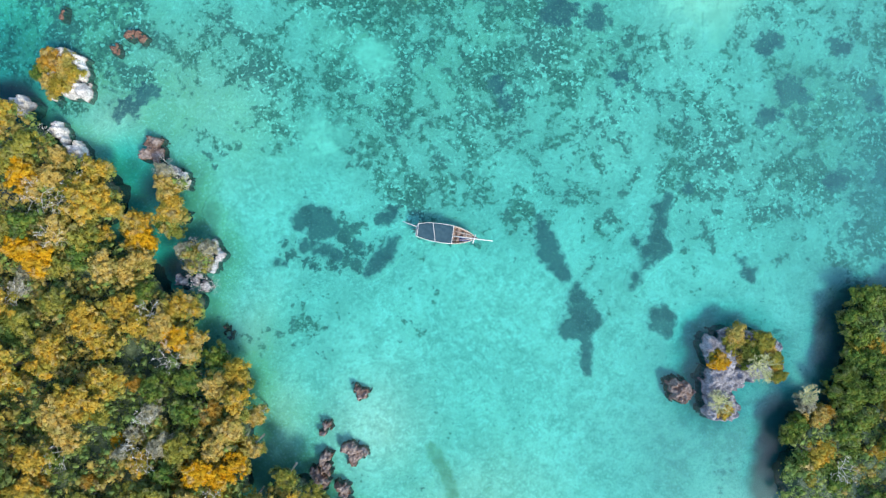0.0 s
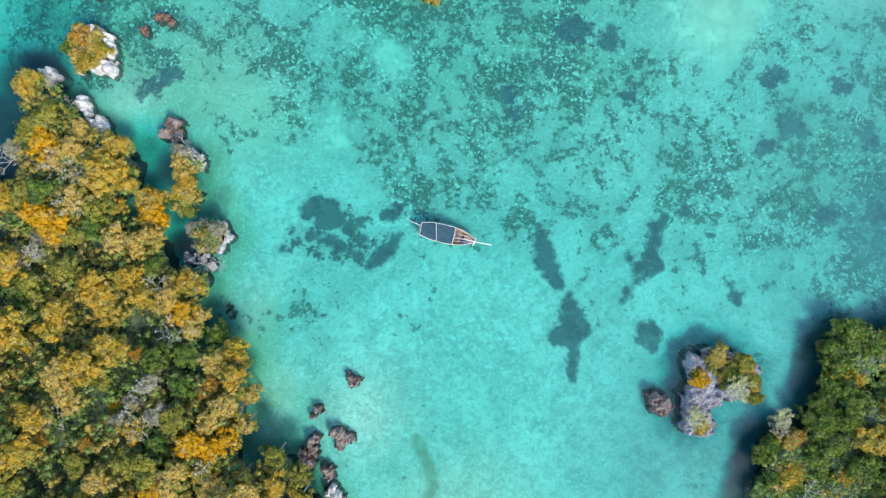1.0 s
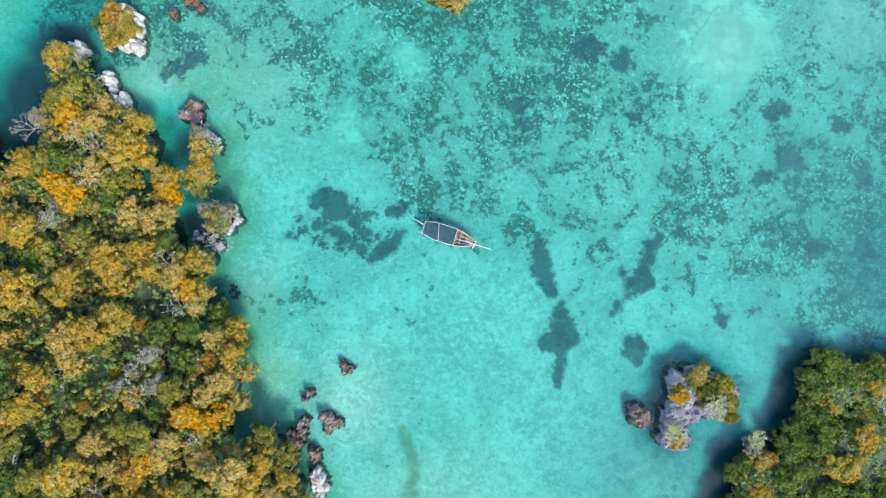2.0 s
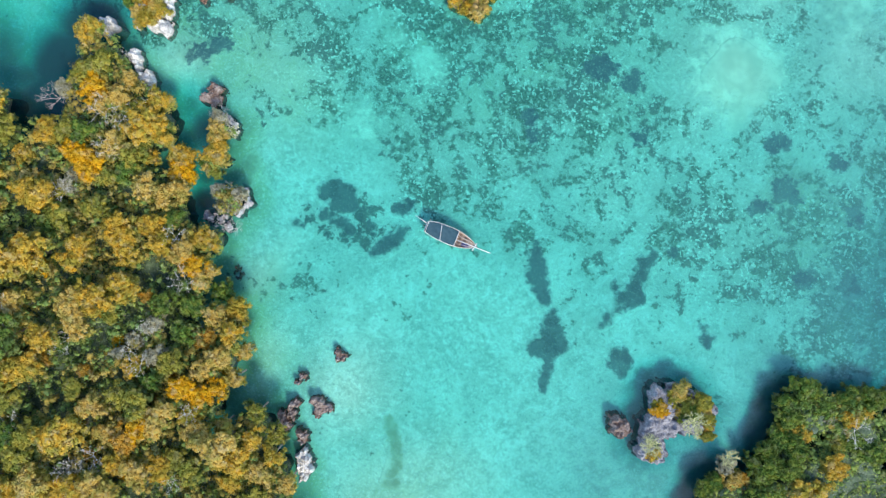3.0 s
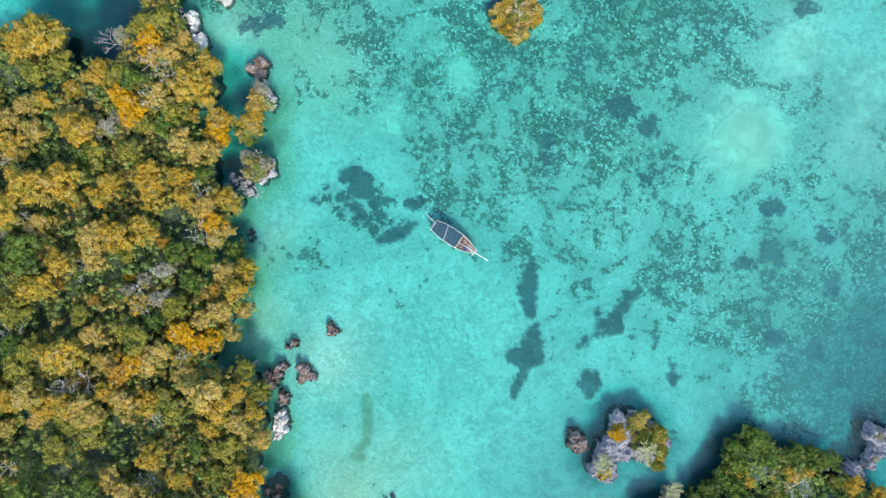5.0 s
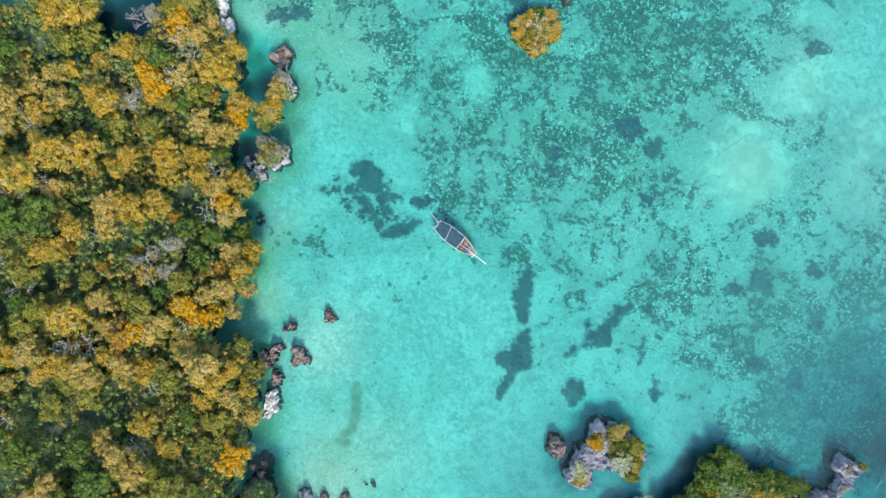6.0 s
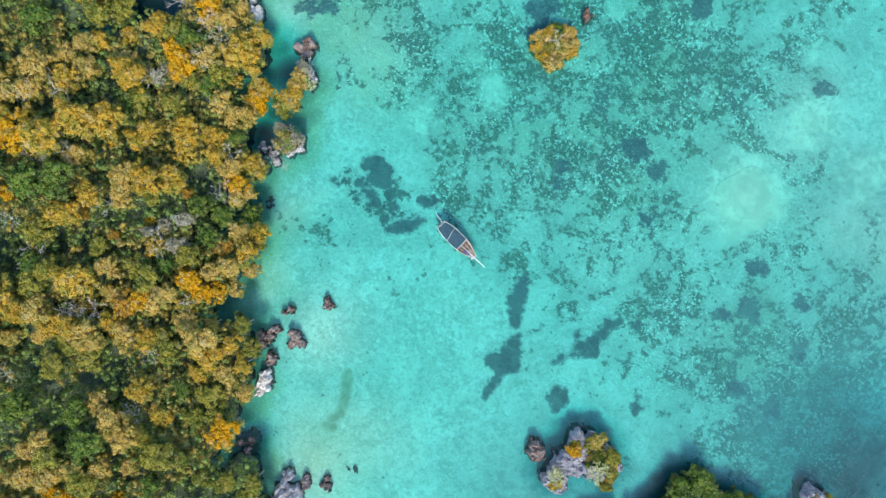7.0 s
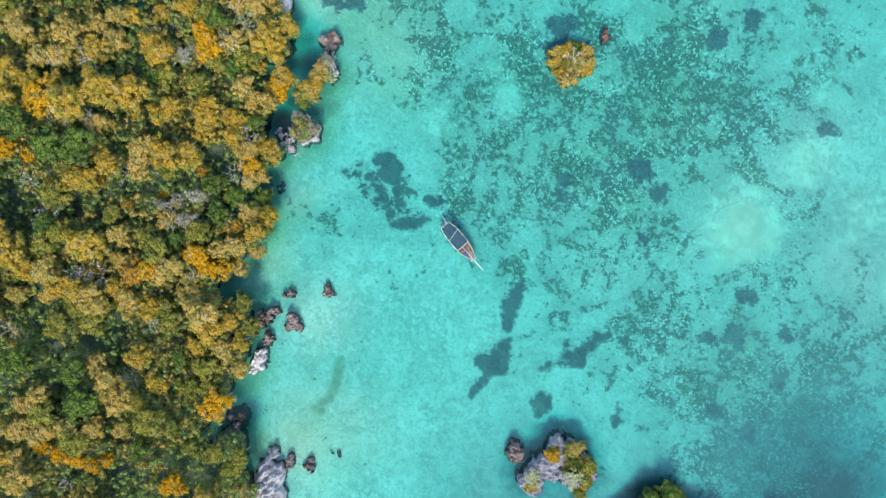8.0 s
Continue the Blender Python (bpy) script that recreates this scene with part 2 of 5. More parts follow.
def make_seabed(name="coral_sand_seabed", grass=None):
    """Pale sand, algae and coral rubble by the fields of the plan; grass lays leaves of two colours over it, with so many flecks and so frayed."""
    mat, tree, out = material(name)
    film = field(tree, "algae")
    coarse, fine = noisy(tree, 2.3, 6, 0.60, 0.3), noisy(tree, 0.95, 3, 0.55, 0.25)
    tiny, broad = noisy(tree, 0.34, 2, 0.5, 0.2), noisy(tree, 11.0, 5, 0.55)
    sand = mixed(tree, between(tree, broad, 0.38, 0.62), (0.55, 0.54, 0.44), (0.76, 0.72, 0.59))
    sand = mixed(tree, between(tree, coarse, 0.34, 0.58, 0.52, 0.0), sand, (0.38, 0.41, 0.34))
    wisp = noisy(tree, 4.6, 6, 0.66, 1.4)
    sand = mixed(tree, between(tree, wisp, 0.50, 0.64, 0.0, 0.5), sand, (0.90, 0.86, 0.74))
    sand = mixed(tree, between(tree, wisp, 0.34, 0.47, 0.4, 0.0), sand, (0.40, 0.43, 0.36))
    sand = mixed(tree, between(tree, fine, 0.52, 0.66, 0, 0.55), sand, (0.92, 0.88, 0.76))
    sand = mixed(tree, between(tree, fine, 0.32, 0.48, 0.55, 0.0), sand, (0.32, 0.36, 0.29))
    sand = mixed(tree, maths(tree, "MULTIPLY", film, between(tree, coarse, 0.3, 0.6, 0.55, 1.0)), sand, (0.42, 0.46, 0.23))
    sand = mixed(tree, between(tree, tiny, 0.36, 0.52, 0.35, 0.0), sand, (0.42, 0.45, 0.37))
    sand = mixed(tree, between(tree, tiny, 0.54, 0.68, 0.0, 0.4), sand, (0.93, 0.90, 0.80))
    reef = field(tree, "reef")
    speck = maths(tree, "ADD", maths(tree, "MULTIPLY", coarse, 1.35), maths(tree, "MULTIPLY_ADD", fine, 1.3, maths(tree, "MULTIPLY", tiny, 0.6)))
    vein = maths(tree, "ABSOLUTE", maths(tree, "SUBTRACT", noisy(tree, 8.0, 2, 0.5, 0.3), 0.5))
    vein = maths(tree, "MULTIPLY", between(tree, vein, 0.0, 0.10, 0.16, -0.08), between(tree, reef, 0.06, 0.30))
    growth = maths(tree, "ADD", maths(tree, "ADD", speck, vein), reef)
    turf = mixed(tree, between(tree, coarse, 0.40, 0.60), (0.30, 0.36, 0.27), (0.40, 0.42, 0.34))
    base = mixed(tree, between(tree, growth, 1.72, 2.12, 0, 0.4), sand, turf)
    cover = between(tree, growth, 2.01, 2.27, 0, 0.9)
    weed = mixed(tree, between(tree, tiny, 0.38, 0.62), (0.045, 0.095, 0.07), (0.17, 0.22, 0.155))
    weed = mixed(tree, between(tree, noisy(tree, 7.0, 3, 0.5), 0.46, 0.60, 0.0, 0.5), weed, (0.15, 0.145, 0.14))
    base = mixed(tree, cover, base, weed)
    rubble = between(tree, noisy(tree, 0.50, 2, 0.5, 0.1), 0.56, 0.64, 0, 0.85)
    base = mixed(tree, maths(tree, "MULTIPLY", rubble, maths(tree, "MULTIPLY", between(tree, reef, 0.15, 0.5), between(tree, broad, 0.40, 0.58, 0.5, 1.0))), base, (0.88, 0.84, 0.71))
    bare = maths(tree, "ADD", field(tree, "pool"), maths(tree, "MULTIPLY_ADD", coarse, 1.3, maths(tree, "MULTIPLY", fine, 0.9)))
    base = mixed(tree, between(tree, bare, 1.50, 1.90, 0.0, 0.8), base, mixed(tree, between(tree, coarse, 0.4, 0.65), (0.72, 0.67, 0.52), (0.92, 0.86, 0.68)))
    if grass:
        blades = mixed(tree, between(tree, coarse, 0.36, 0.64), grass[0], grass[1])
        blades = mixed(tree, between(tree, tiny, 0.54, 0.72, 0.0, grass[2]), blades, (0.46, 0.47, 0.36))
        stand = maths(tree, "MULTIPLY_ADD", fine, 2.6 * grass[3], maths(tree, "MULTIPLY_ADD", tiny, 1.6 * grass[3], field(tree, "grass")))
        base = mixed(tree, between(tree, stand, 2.1 * grass[3] - 0.35, 2.1 * grass[3] + 0.5, 0.0, 0.97), base, blades)
    # haze over the eastern water, mixed into the sand as a grey film
    base = mixed(tree, maths(tree, "MULTIPLY", field(tree, "silt"), between(tree, fine, 0.35, 0.65, 0.6, 1.0)), base, mixed(tree, between(tree, coarse, 0.4, 0.62), (0.17, 0.185, 0.19), (0.33, 0.35, 0.32)))
    # dark bottom and painted shore shade share this one near-black colour
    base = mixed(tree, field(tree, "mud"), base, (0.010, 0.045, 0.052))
    tree.links.new(base, out.inputs["Base Color"])
    out.inputs["Roughness"].default_value = 0.9
    bumped(tree, out, maths(tree, "ADD", fine, cover), 0.5, 0.12)
    return mat


def make_water():
    mat, tree, out = material("clear_turquoise_water")
    tree.nodes.remove(out)
    deep = maths(tree, "MULTIPLY", field(tree, "depth"), -1.0)
    tint = [maths(tree, "POWER", 2.718, maths(tree, "MULTIPLY", deep, k)) for k in (0.86, 0.115, 0.072)]
    colour = tree.nodes.new("ShaderNodeCombineColor")
    for value, socket in zip(tint, colour.inputs):
        tree.links.new(value, socket)
    clear = node(tree, "ShaderNodeBsdfTransparent", Color=colour.outputs[0])
    where = tree.nodes.new("ShaderNodeNewGeometry").outputs["Position"]
    ripple = node(tree, "ShaderNodeMapping", Vector=where, Rotation=(0, 0, radians(4)), Scale=(0.75, 0.27, 1.0)).outputs[0]
    height = maths(tree, "ADD", noisy(tree, 0.9, 3, 0.6, 0.4, ripple), maths(tree, "MULTIPLY", noisy(tree, 3.5, 2, 0.5, 0.0, ripple), 1.6))
    bump = node(tree, "ShaderNodeBump", Strength=maths(tree, "MULTIPLY_ADD", field(tree, "wind"), 0.97, 0.02), Distance=0.5, Height=height)
    shine = node(tree, "ShaderNodeBsdfGlossy", Color=(1, 1, 1, 1), Roughness=0.12, Normal=bump.outputs[0])
    edge = node(tree, "ShaderNodeFresnel", IOR=1.33, Normal=bump.outputs[0])
    cloud = node(tree, "ShaderNodeBsdfDiffuse", Color=(0.23, 0.48, 0.50, 1))
    murky = node(tree, "ShaderNodeMixShader", Fac=field(tree, "turbid"), _1=clear.outputs[0], _2=cloud.outputs[0])
    both = node(tree, "ShaderNodeMixShader", Fac=edge.outputs[0], _1=murky.outputs[0], _2=shine.outputs[0])
    tree.links.new(both.outputs[0], tree.nodes["Material Output"].inputs[0])
    return mat


def make_limestone(name, light, dark, brown, line=0.55):
    """Pitted karst rock, stained brown up to the tide line."""
    mat, tree, out = material(name)
    coarse, fine = noisy(tree, 1.4, 6, 0.65, 0.5), noisy(tree, 0.22, 5, 0.7, 0.4)
    base = mixed(tree, between(tree, coarse, 0.38, 0.62), dark, light)
    base = mixed(tree, between(tree, fine, 0.30, 0.55, 0.85, 0.0), base, tuple(0.25 * c for c in dark))
    base = mixed(tree, between(tree, fine, 0.58, 0.70, 0.0, 0.5), base, (0.72, 0.70, 0.66))
    z = node(tree, "ShaderNodeSeparateXYZ", Vector=tree.nodes.new("ShaderNodeNewGeometry").outputs["Position"]).outputs[2]
    tide = between(tree, maths(tree, "MULTIPLY_ADD", coarse, 0.9, z), line + 0.1, line + 0.75, 0.9, 0.0)
    base = mixed(tree, tide, base, mixed(tree, between(tree, fine, 0.4, 0.6), tuple(0.4 * c for c in brown), brown))
    tree.links.new(base, out.inputs["Base Color"])
    out.inputs["Roughness"].default_value = 0.85
    bumped(tree, out, maths(tree, "ADD", fine, coarse), 0.8, 0.12)
    return mat


def make_leaves(name, low, high, turned, fresh=(0.16, 0.20, 0.04), greening=0.7):
    """Foliage that varies from plant to plant, from clump to clump and from leaf to leaf; patches of it are still fresh."""
    mat, tree, out = material(name)
    plant = tree.nodes.new("ShaderNodeObjectInfo").outputs["Random"]
    leaf = tree.nodes.new("ShaderNodeNewGeometry").outputs["Random Per Island"]
    clump, bough = noisy(tree, 0.7, 3, 0.6), noisy(tree, 1.7, 3, 0.55)
    base = mixed(tree, between(tree, leaf, 0.0, 1.0, 0.1, 0.9), low, high)
    base = mixed(tree, between(tree, clump, 0.44, 0.62, 0.0, 0.75), base, turned)
    pale = tuple(0.25 * c + 0.75 * p for c, p in zip(high, (0.60 * max(high) + 0.08, 0.55 * max(high) + 0.08, 0.36 * max(high) + 0.05)))
    base = mixed(tree, between(tree, noisy(tree, 1.2, 2, 0.5, 0.3), 0.54, 0.66, 0.0, 0.65), base, pale)
    base = mixed(tree, between(tree, bough, 0.46, 0.62, 0.0, greening), base, fresh)
    base = mixed(tree, maths(tree, "MULTIPLY", plant, 0.35), base, mixed(tree, 0.5, tuple(0.55 * c for c in low), turned))
    tree.links.new(base, out.inputs["Base Color"])
    out.inputs["Roughness"].default_value = 0.7
    out.inputs["Specular IOR Level"].default_value = 0.2
    glow = node(tree, "ShaderNodeBsdfTranslucent", Color=base)
    thin = node(tree, "ShaderNodeMixShader", Fac=0.36, _1=out.outputs[0], _2=glow.outputs[0])
    tree.links.new(thin.outputs[0], tree.nodes["Material Output"].inputs[0])
    return mat


def make_plain(name, a, b, size=0.3, rough=0.7, metal=0.0, depth_of=0.01):
    mat, tree, out = material(name)
    n = noisy(tree, size, 5, 0.65)
    tree.links.new(mixed(tree, between(tree, n, 0.35, 0.65), a, b), out.inputs["Base Color"])
    out.inputs["Roughness"].default_value, out.inputs["Metallic"].default_value = rough, metal
    bumped(tree, out, n, 0.4, depth_of)
    return mat


SEABED, WATER = make_seabed(), make_water()
GREY_ROCK = make_limestone("grey_limestone", (0.36, 0.36, 0.40), (0.18, 0.18, 0.21), (0.12, 0.09, 0.075), 0.1)
PALE_ROCK = make_limestone("pale_limestone", (0.74, 0.72, 0.70), (0.48, 0.46, 0.45), (0.20, 0.14, 0.10), 0.2)
BROWN_ROCK = make_limestone("brown_tidal_limestone", (0.30, 0.25, 0.235), (0.15, 0.095, 0.075), (0.19, 0.085, 0.055), 0.3)
MID_ROCK = make_limestone("weathered_limestone", (0.56, 0.55, 0.57), (0.30, 0.29, 0.31), (0.16, 0.11, 0.085), 0.15)
SUNK_ROCK = make_limestone("algae_covered_rock", (0.25, 0.18, 0.15), (0.14, 0.10, 0.08), (0.23, 0.125, 0.09), 1.4)
# shore soil and rock, darkened in colour for the shade under the forest
SHADED_SOIL = make_limestone("shaded_limestone_soil", (0.10, 0.15, 0.08), (0.06, 0.10, 0.055), (0.055, 0.055, 0.05), 0.2)
DRY_TURF = make_limestone("dry_golden_turf", (0.46, 0.32, 0.11), (0.34, 0.24, 0.08), (0.26, 0.20, 0.07), 0.0)
OCHRE = make_leaves("ochre_leaves", (0.47, 0.35, 0.055), (0.69, 0.51, 0.10), (0.80, 0.48, 0.04), (0.28, 0.31, 0.05))
TAN = make_leaves("tan_leaves", (0.52, 0.41, 0.12), (0.74, 0.59, 0.21), (0.77, 0.50, 0.09), (0.33, 0.35, 0.08))
OLIVE = make_leaves("olive_leaves", (0.25, 0.27, 0.045), (0.42, 0.42, 0.09), (0.54, 0.45, 0.07), (0.15, 0.22, 0.04))
GREEN = make_leaves("green_leaves", (0.075, 0.17, 0.03), (0.16, 0.30, 0.055), (0.33, 0.37, 0.06), (0.05, 0.13, 0.035))
GOLD = make_leaves("golden_leaves", (0.62, 0.37, 0.012), (0.84, 0.52, 0.02), (0.80, 0.42, 0.008), (0.52, 0.40, 0.05), 0.5)
ORANGE = make_leaves("orange_leaves", (0.46, 0.28, 0.04), (0.66, 0.42, 0.08), (0.68, 0.35, 0.03), (0.36, 0.29, 0.07))
DRY_UNDER = make_leaves("dry_undergrowth_leaves", (0.31, 0.28, 0.075), (0.55, 0.46, 0.14), (0.62, 0.44, 0.085), (0.20, 0.25, 0.06))
UNDER = make_leaves("undergrowth_leaves", (0.15, 0.28, 0.085), (0.31, 0.47, 0.125), (0.46, 0.50, 0.115), (0.11, 0.25, 0.085))
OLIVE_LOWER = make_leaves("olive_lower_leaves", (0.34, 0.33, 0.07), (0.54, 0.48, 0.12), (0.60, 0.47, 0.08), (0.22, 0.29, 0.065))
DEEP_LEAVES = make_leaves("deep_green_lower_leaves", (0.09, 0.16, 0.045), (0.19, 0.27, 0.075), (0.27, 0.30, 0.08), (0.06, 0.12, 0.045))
SILVER = make_leaves("silver_grey_leaves", (0.36, 0.38, 0.30), (0.58, 0.57, 0.47), (0.50, 0.44, 0.24), (0.30, 0.32, 0.22))
BARK = make_plain("grey_bark", (0.20, 0.17, 0.14), (0.34, 0.30, 0.26), 0.2)
STALKS = make_plain("pale_green_stalks", (0.34, 0.36, 0.15), (0.62, 0.62, 0.34), 0.3)
BARE_WOOD = make_plain("bleached_wood", (0.58, 0.55, 0.50), (0.80, 0.77, 0.72), 0.2)
GRASS_BLADES = make_seabed("dark_seagrass", ((0.065, 0.095, 0.105), (0.12, 0.15, 0.15), 0.25, 0.6))
REEF_GRASS = make_seabed("seagrass_on_rubble", ((0.075, 0.10, 0.12), (0.15, 0.17, 0.17), 0.5, 1.0))
HAZEL_GRASS = make_seabed("brown_green_seagrass", ((0.30, 0.32, 0.20), (0.42, 0.43, 0.29), 0.5, 0.6))
FRAYED_GRASS = make_seabed("frayed_seagrass", ((0.065, 0.10, 0.105), (0.12, 0.155, 0.15), 0.3, 0.6))
LACY_GRASS = make_seabed("lacy_seagrass", ((0.065, 0.105, 0.10), (0.13, 0.165, 0.14), 0.4, 1.5))
SILT = make_seabed("tan_silt", ((0.58, 0.55, 0.43), (0.76, 0.70, 0.55), 0.3, 0.7))
BOAT_WOOD = make_plain("weathered_boat_timber", (0.27, 0.17, 0.12), (0.50, 0.37, 0.29), 0.25)
PALE_WOOD = make_plain("pale_worn_timber", (0.30, 0.23, 0.18), (0.62, 0.56, 0.49), 0.3)
DARK_WOOD = make_plain("dark_wet_timber", (0.09, 0.05, 0.035), (0.16, 0.09, 0.06), 0.3)
WHITE_PAINT = make_plain("worn_white_paint", (0.62, 0.60, 0.57), (0.84, 0.83, 0.80), 0.25, 0.55)
CANVAS = make_plain("blue_grey_canvas", (0.014, 0.055, 0.080), (0.030, 0.080, 0.105), 0.7, 0.8, 0, 0.03)
BLUE_CLOTH = make_plain("navy_tarpaulin", (0.012, 0.025, 0.13), (0.03, 0.05, 0.24), 0.2, 0.5)

# ---- seabed and water ----
far = np.array([200.0, 500.0, 1500.0, 4000.0])
xs = np.concatenate([-far[::-1] - 100, np.arange(-102, 96.1, 0.6), far])
ys = np.concatenate([-far[::-1] - 100, np.arange(-96, 96.1, 0.6), far])
gx, gy, quads = sheet_grid(xs, ys)
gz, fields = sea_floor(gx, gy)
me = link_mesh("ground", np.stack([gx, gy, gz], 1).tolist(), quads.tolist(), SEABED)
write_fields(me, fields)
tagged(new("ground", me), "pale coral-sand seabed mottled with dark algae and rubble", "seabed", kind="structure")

xs = np.concatenate([-far[::-1] - 100, np.arange(-102, 98.1, 1.0), far])
gx, gy, quads = sheet_grid(xs, xs)
me = link_mesh("water", np.stack([gx, gy, 0 * gx], 1).tolist(), quads.tolist(), WATER)
me.attributes.new("depth", "FLOAT", "POINT").data.foreach_set("value", depth(gx, gy).astype(np.float32))
me.attributes.new("wind", "FLOAT", "POINT").data.foreach_set("value", mounds(gx, gy, [(84.0, 8.0, 18.0, 1.0), (73.0, 12.0, 11.0, 0.8), (70.0, 30.0, 12.0, 0.3)]).astype(np.float32))
# murk of the water; its two north-eastern mounds paint in reflected-sky haze
me.attributes.new("turbid", "FLOAT", "POINT").data.foreach_set("value", (0.032 + 0.066 * mounds(gx, gy, [(72.0, 22.0, 34.0, 1.0), (46.0, 62.0, 30.0, 0.8), (-2.0, -44.0, 14.0, 0.5)])).astype(np.float32))
tagged(new("water", me), "clear shallow turquoise lagoon water with faint ripples", "water", kind="structure")


# ---- forms that rise from the seabed ----
def risen(name, lobes, top, mat, cell=0.25, foot=-4.5, wall=1.2, ragged=0.6, size=2.4, rough=0.35, seed=1, skirt=0.0, inset=0.0, tight=2.2):
    """A lump with steep ragged sides whose plan is a union of lobes: it rises from foot to top over a wall so wide."""
    reach = 1.6 + skirt
    x0, x1 = min(x - r for x, y, r in lobes) - reach, max(x + r for x, y, r in lobes) + reach
    y0, y1 = min(y - r for x, y, r in lobes) - reach, max(y + r for x, y, r in lobes) + reach
    x, y, quad = sheet_grid(np.arange(x0, x1, cell), np.arange(y0, y1, cell))
    f = inside(x, y, lobes, tight) - inset + 1.7 * ragged * grain(x, y, size, 5, seed, 0.64)
    rise = step(-wall / 2, wall / 2, f)
    crag = rough * (np.abs(grain(x, y, 1.3, 5, seed + 7, 0.62)) * 2.2 - 0.5)
    z = foot + (top - foot) * rise - 0.22 * max(top, 0.4) * (1 - step(0, 2.0, f)) * rise + crag * rise * 1.6
    if skirt:
        z += 0.9 * step(-skirt, 0.0, f) * (1 - rise) * (1 + 0.6 * grain(x, y, 0.9, 3, seed + 3))
    keep = (f > -1.2 - skirt)[quad].any(axis=1)
    quad = quad[keep]
    used, index = np.unique(quad, return_inverse=True)
    cx, cy = np.mean(x[used]), np.mean(y[used])
    verts = np.stack([x[used] - cx, y[used] - cy, z[used]], 1)
    ob = new(name, link_mesh(name, verts.tolist(), index.reshape(quad.shape).tolist(), mat))
    ob.location = (cx, cy, 0)
    return ob


def land_height(x, y, lobes, top):
    f = float(inside(np.array([x]), np.array([y]), lobes)[0])
    return top * (0.80 + 0.20 * float(step(0, 3.0, np.array([f]))[0])) - 0.5, f


tagged(risen("limestone_shore", WEST, 2.6, SHADED_SOIL, 0.45, foot=-4.2, wall=1.6, ragged=0.8, size=2.6, inset=1.5, seed=3), "low dark limestone shore under dense dry scrub forest", "shore", kind="structure")
tagged(risen("limestone_shore", EAST, 2.6, SHADED_SOIL, 0.45, foot=-4.2, wall=1.6, ragged=0.8, size=2.6, inset=1.5, seed=5), "dark undercut limestone headland under green scrub trees", "shore", kind="structure")
tagged(risen("limestone_islet", SOUTHEAST, 2.0, GREY_ROCK, 0.13, ragged=0.55, size=0.9, rough=0.42, seed=9), "grey karst limestone islet carrying a few shrubs", "islet")
tagged(risen("limestone_islet", NORTHWEST, 2.2, PALE_ROCK, 0.14, ragged=0.75, size=1.4, rough=0.35, seed=12, tight=4.0), "pale limestone islet with white edges and shrubs", "islet")
tagged(risen("limestone_islet", NORTH, 1.3, DRY_TURF, 0.16, ragged=0.5, size=1.3, rough=0.3, seed=15, tight=4.0), "round limestone islet under dry golden turf and shrubs", "islet")
tagged(risen("limestone_islet", [(75.5, 2.5, 1.4), (77.3, 1.7, 1.6), (77.7, -0.7, 1.4), (78.7, 2.8, 1.0), (77.6, -2.8, 1.2)], 1.8, GREY_ROCK, 0.13, ragged=0.7, size=1.0, rough=0.6, seed=18), "grey limestone stack beside the headland", "islet")


# ---- rocks in the water ----
def sea_rock(lobes, top, mat, label, seed, name="sea_rock", wall=0.55, rough=0.5, skirt=0.45, ragged=0.6):
    fine = sum(r for *_, r in lobes) < 6
    ob = risen(name, lobes, top, mat, 0.11 if fine else 0.17, foot=-3.5, wall=wall * 1.3, ragged=ragged, size=0.8 if fine else 1.3, rough=rough, seed=seed, skirt=skirt, inset=0.06, tight=4.0)
    return tagged(ob, label, "rock", "rocks along the shore")


BROWN = "brown jagged tidal limestone rock standing in shallow water"
sea_rock([(-13.9, -20.6, 0.9), (-13.2, -21.1, 1.0)], 0.7, BROWN_ROCK, BROWN, 31)
sea_rock([(-19.3, -26.8, 0.7), (-18.6, -26.3, 0.8), (-17.8, -25.7, 0.6)], 0.7, BROWN_ROCK, "brown elongated tidal limestone rock in shallow water", 32)
sea_rock([(-15.2, -29.3, 1.0), (-14.2, -30.2, 1.3), (-12.9, -29.7, 0.8), (-14.6, -31.0, 0.7)], 1.1, BROWN_ROCK, "three-cornered brown rock with a pale grey top", 33)
sea_rock([(-18.3, -30.4, 1.0), (-18.5, -31.8, 1.1), (-19.9, -33.2, 1.2), (-18.9, -34.3, 1.0)], 1.1, BROWN_ROCK, "long forked brown limestone rock near the shore", 34)
sea_rock([(-16.2, -35.0, 1.2), (-15.6, -35.8, 0.9)], 0.9, BROWN_ROCK, BROWN, 35)
sea_rock([(-14.8, -38.2, 1.3), (-14.3, -39.8, 1.6), (-14.0, -41.2, 0.9)], 1.6, PALE_ROCK, "whitish weathered limestone boulder at the water's edge", 36)
sea_rock([(2.0, -49.1, 1.0), (2.6, -50.0, 1.0)], 0.9, BROWN_ROCK, BROWN, 37)
sea_rock([(5.0, -46.9, 0.9), (5.7, -48.0, 1.0), (6.6, -48.6, 0.5)], 0.9, BROWN_ROCK, BROWN, 38)
sea_rock([(7.8, -43.0, 0.7), (7.1, -43.4, 0.4)], 0.25, BROWN_ROCK, "small half-sunk brown rock in shallow water", 39)
sea_rock([(1.2, -54.2, 3.2), (-1.0, -50.6, 1.4), (3.8, -57.2, 3.4), (6.2, -58.6, 2.2)], 2.0, MID_ROCK, "bare grey fretted limestone shelf below the forest", 40, wall=1.2, rough=0.7)
sea_rock([(-10.4, -49.4, 1.5), (-9.6, -51.2, 1.4), (-11.6, -51.0, 1.4)], 0.25, BROWN_ROCK, "dark undercut shelf of brown limestone", 41, wall=1.4)
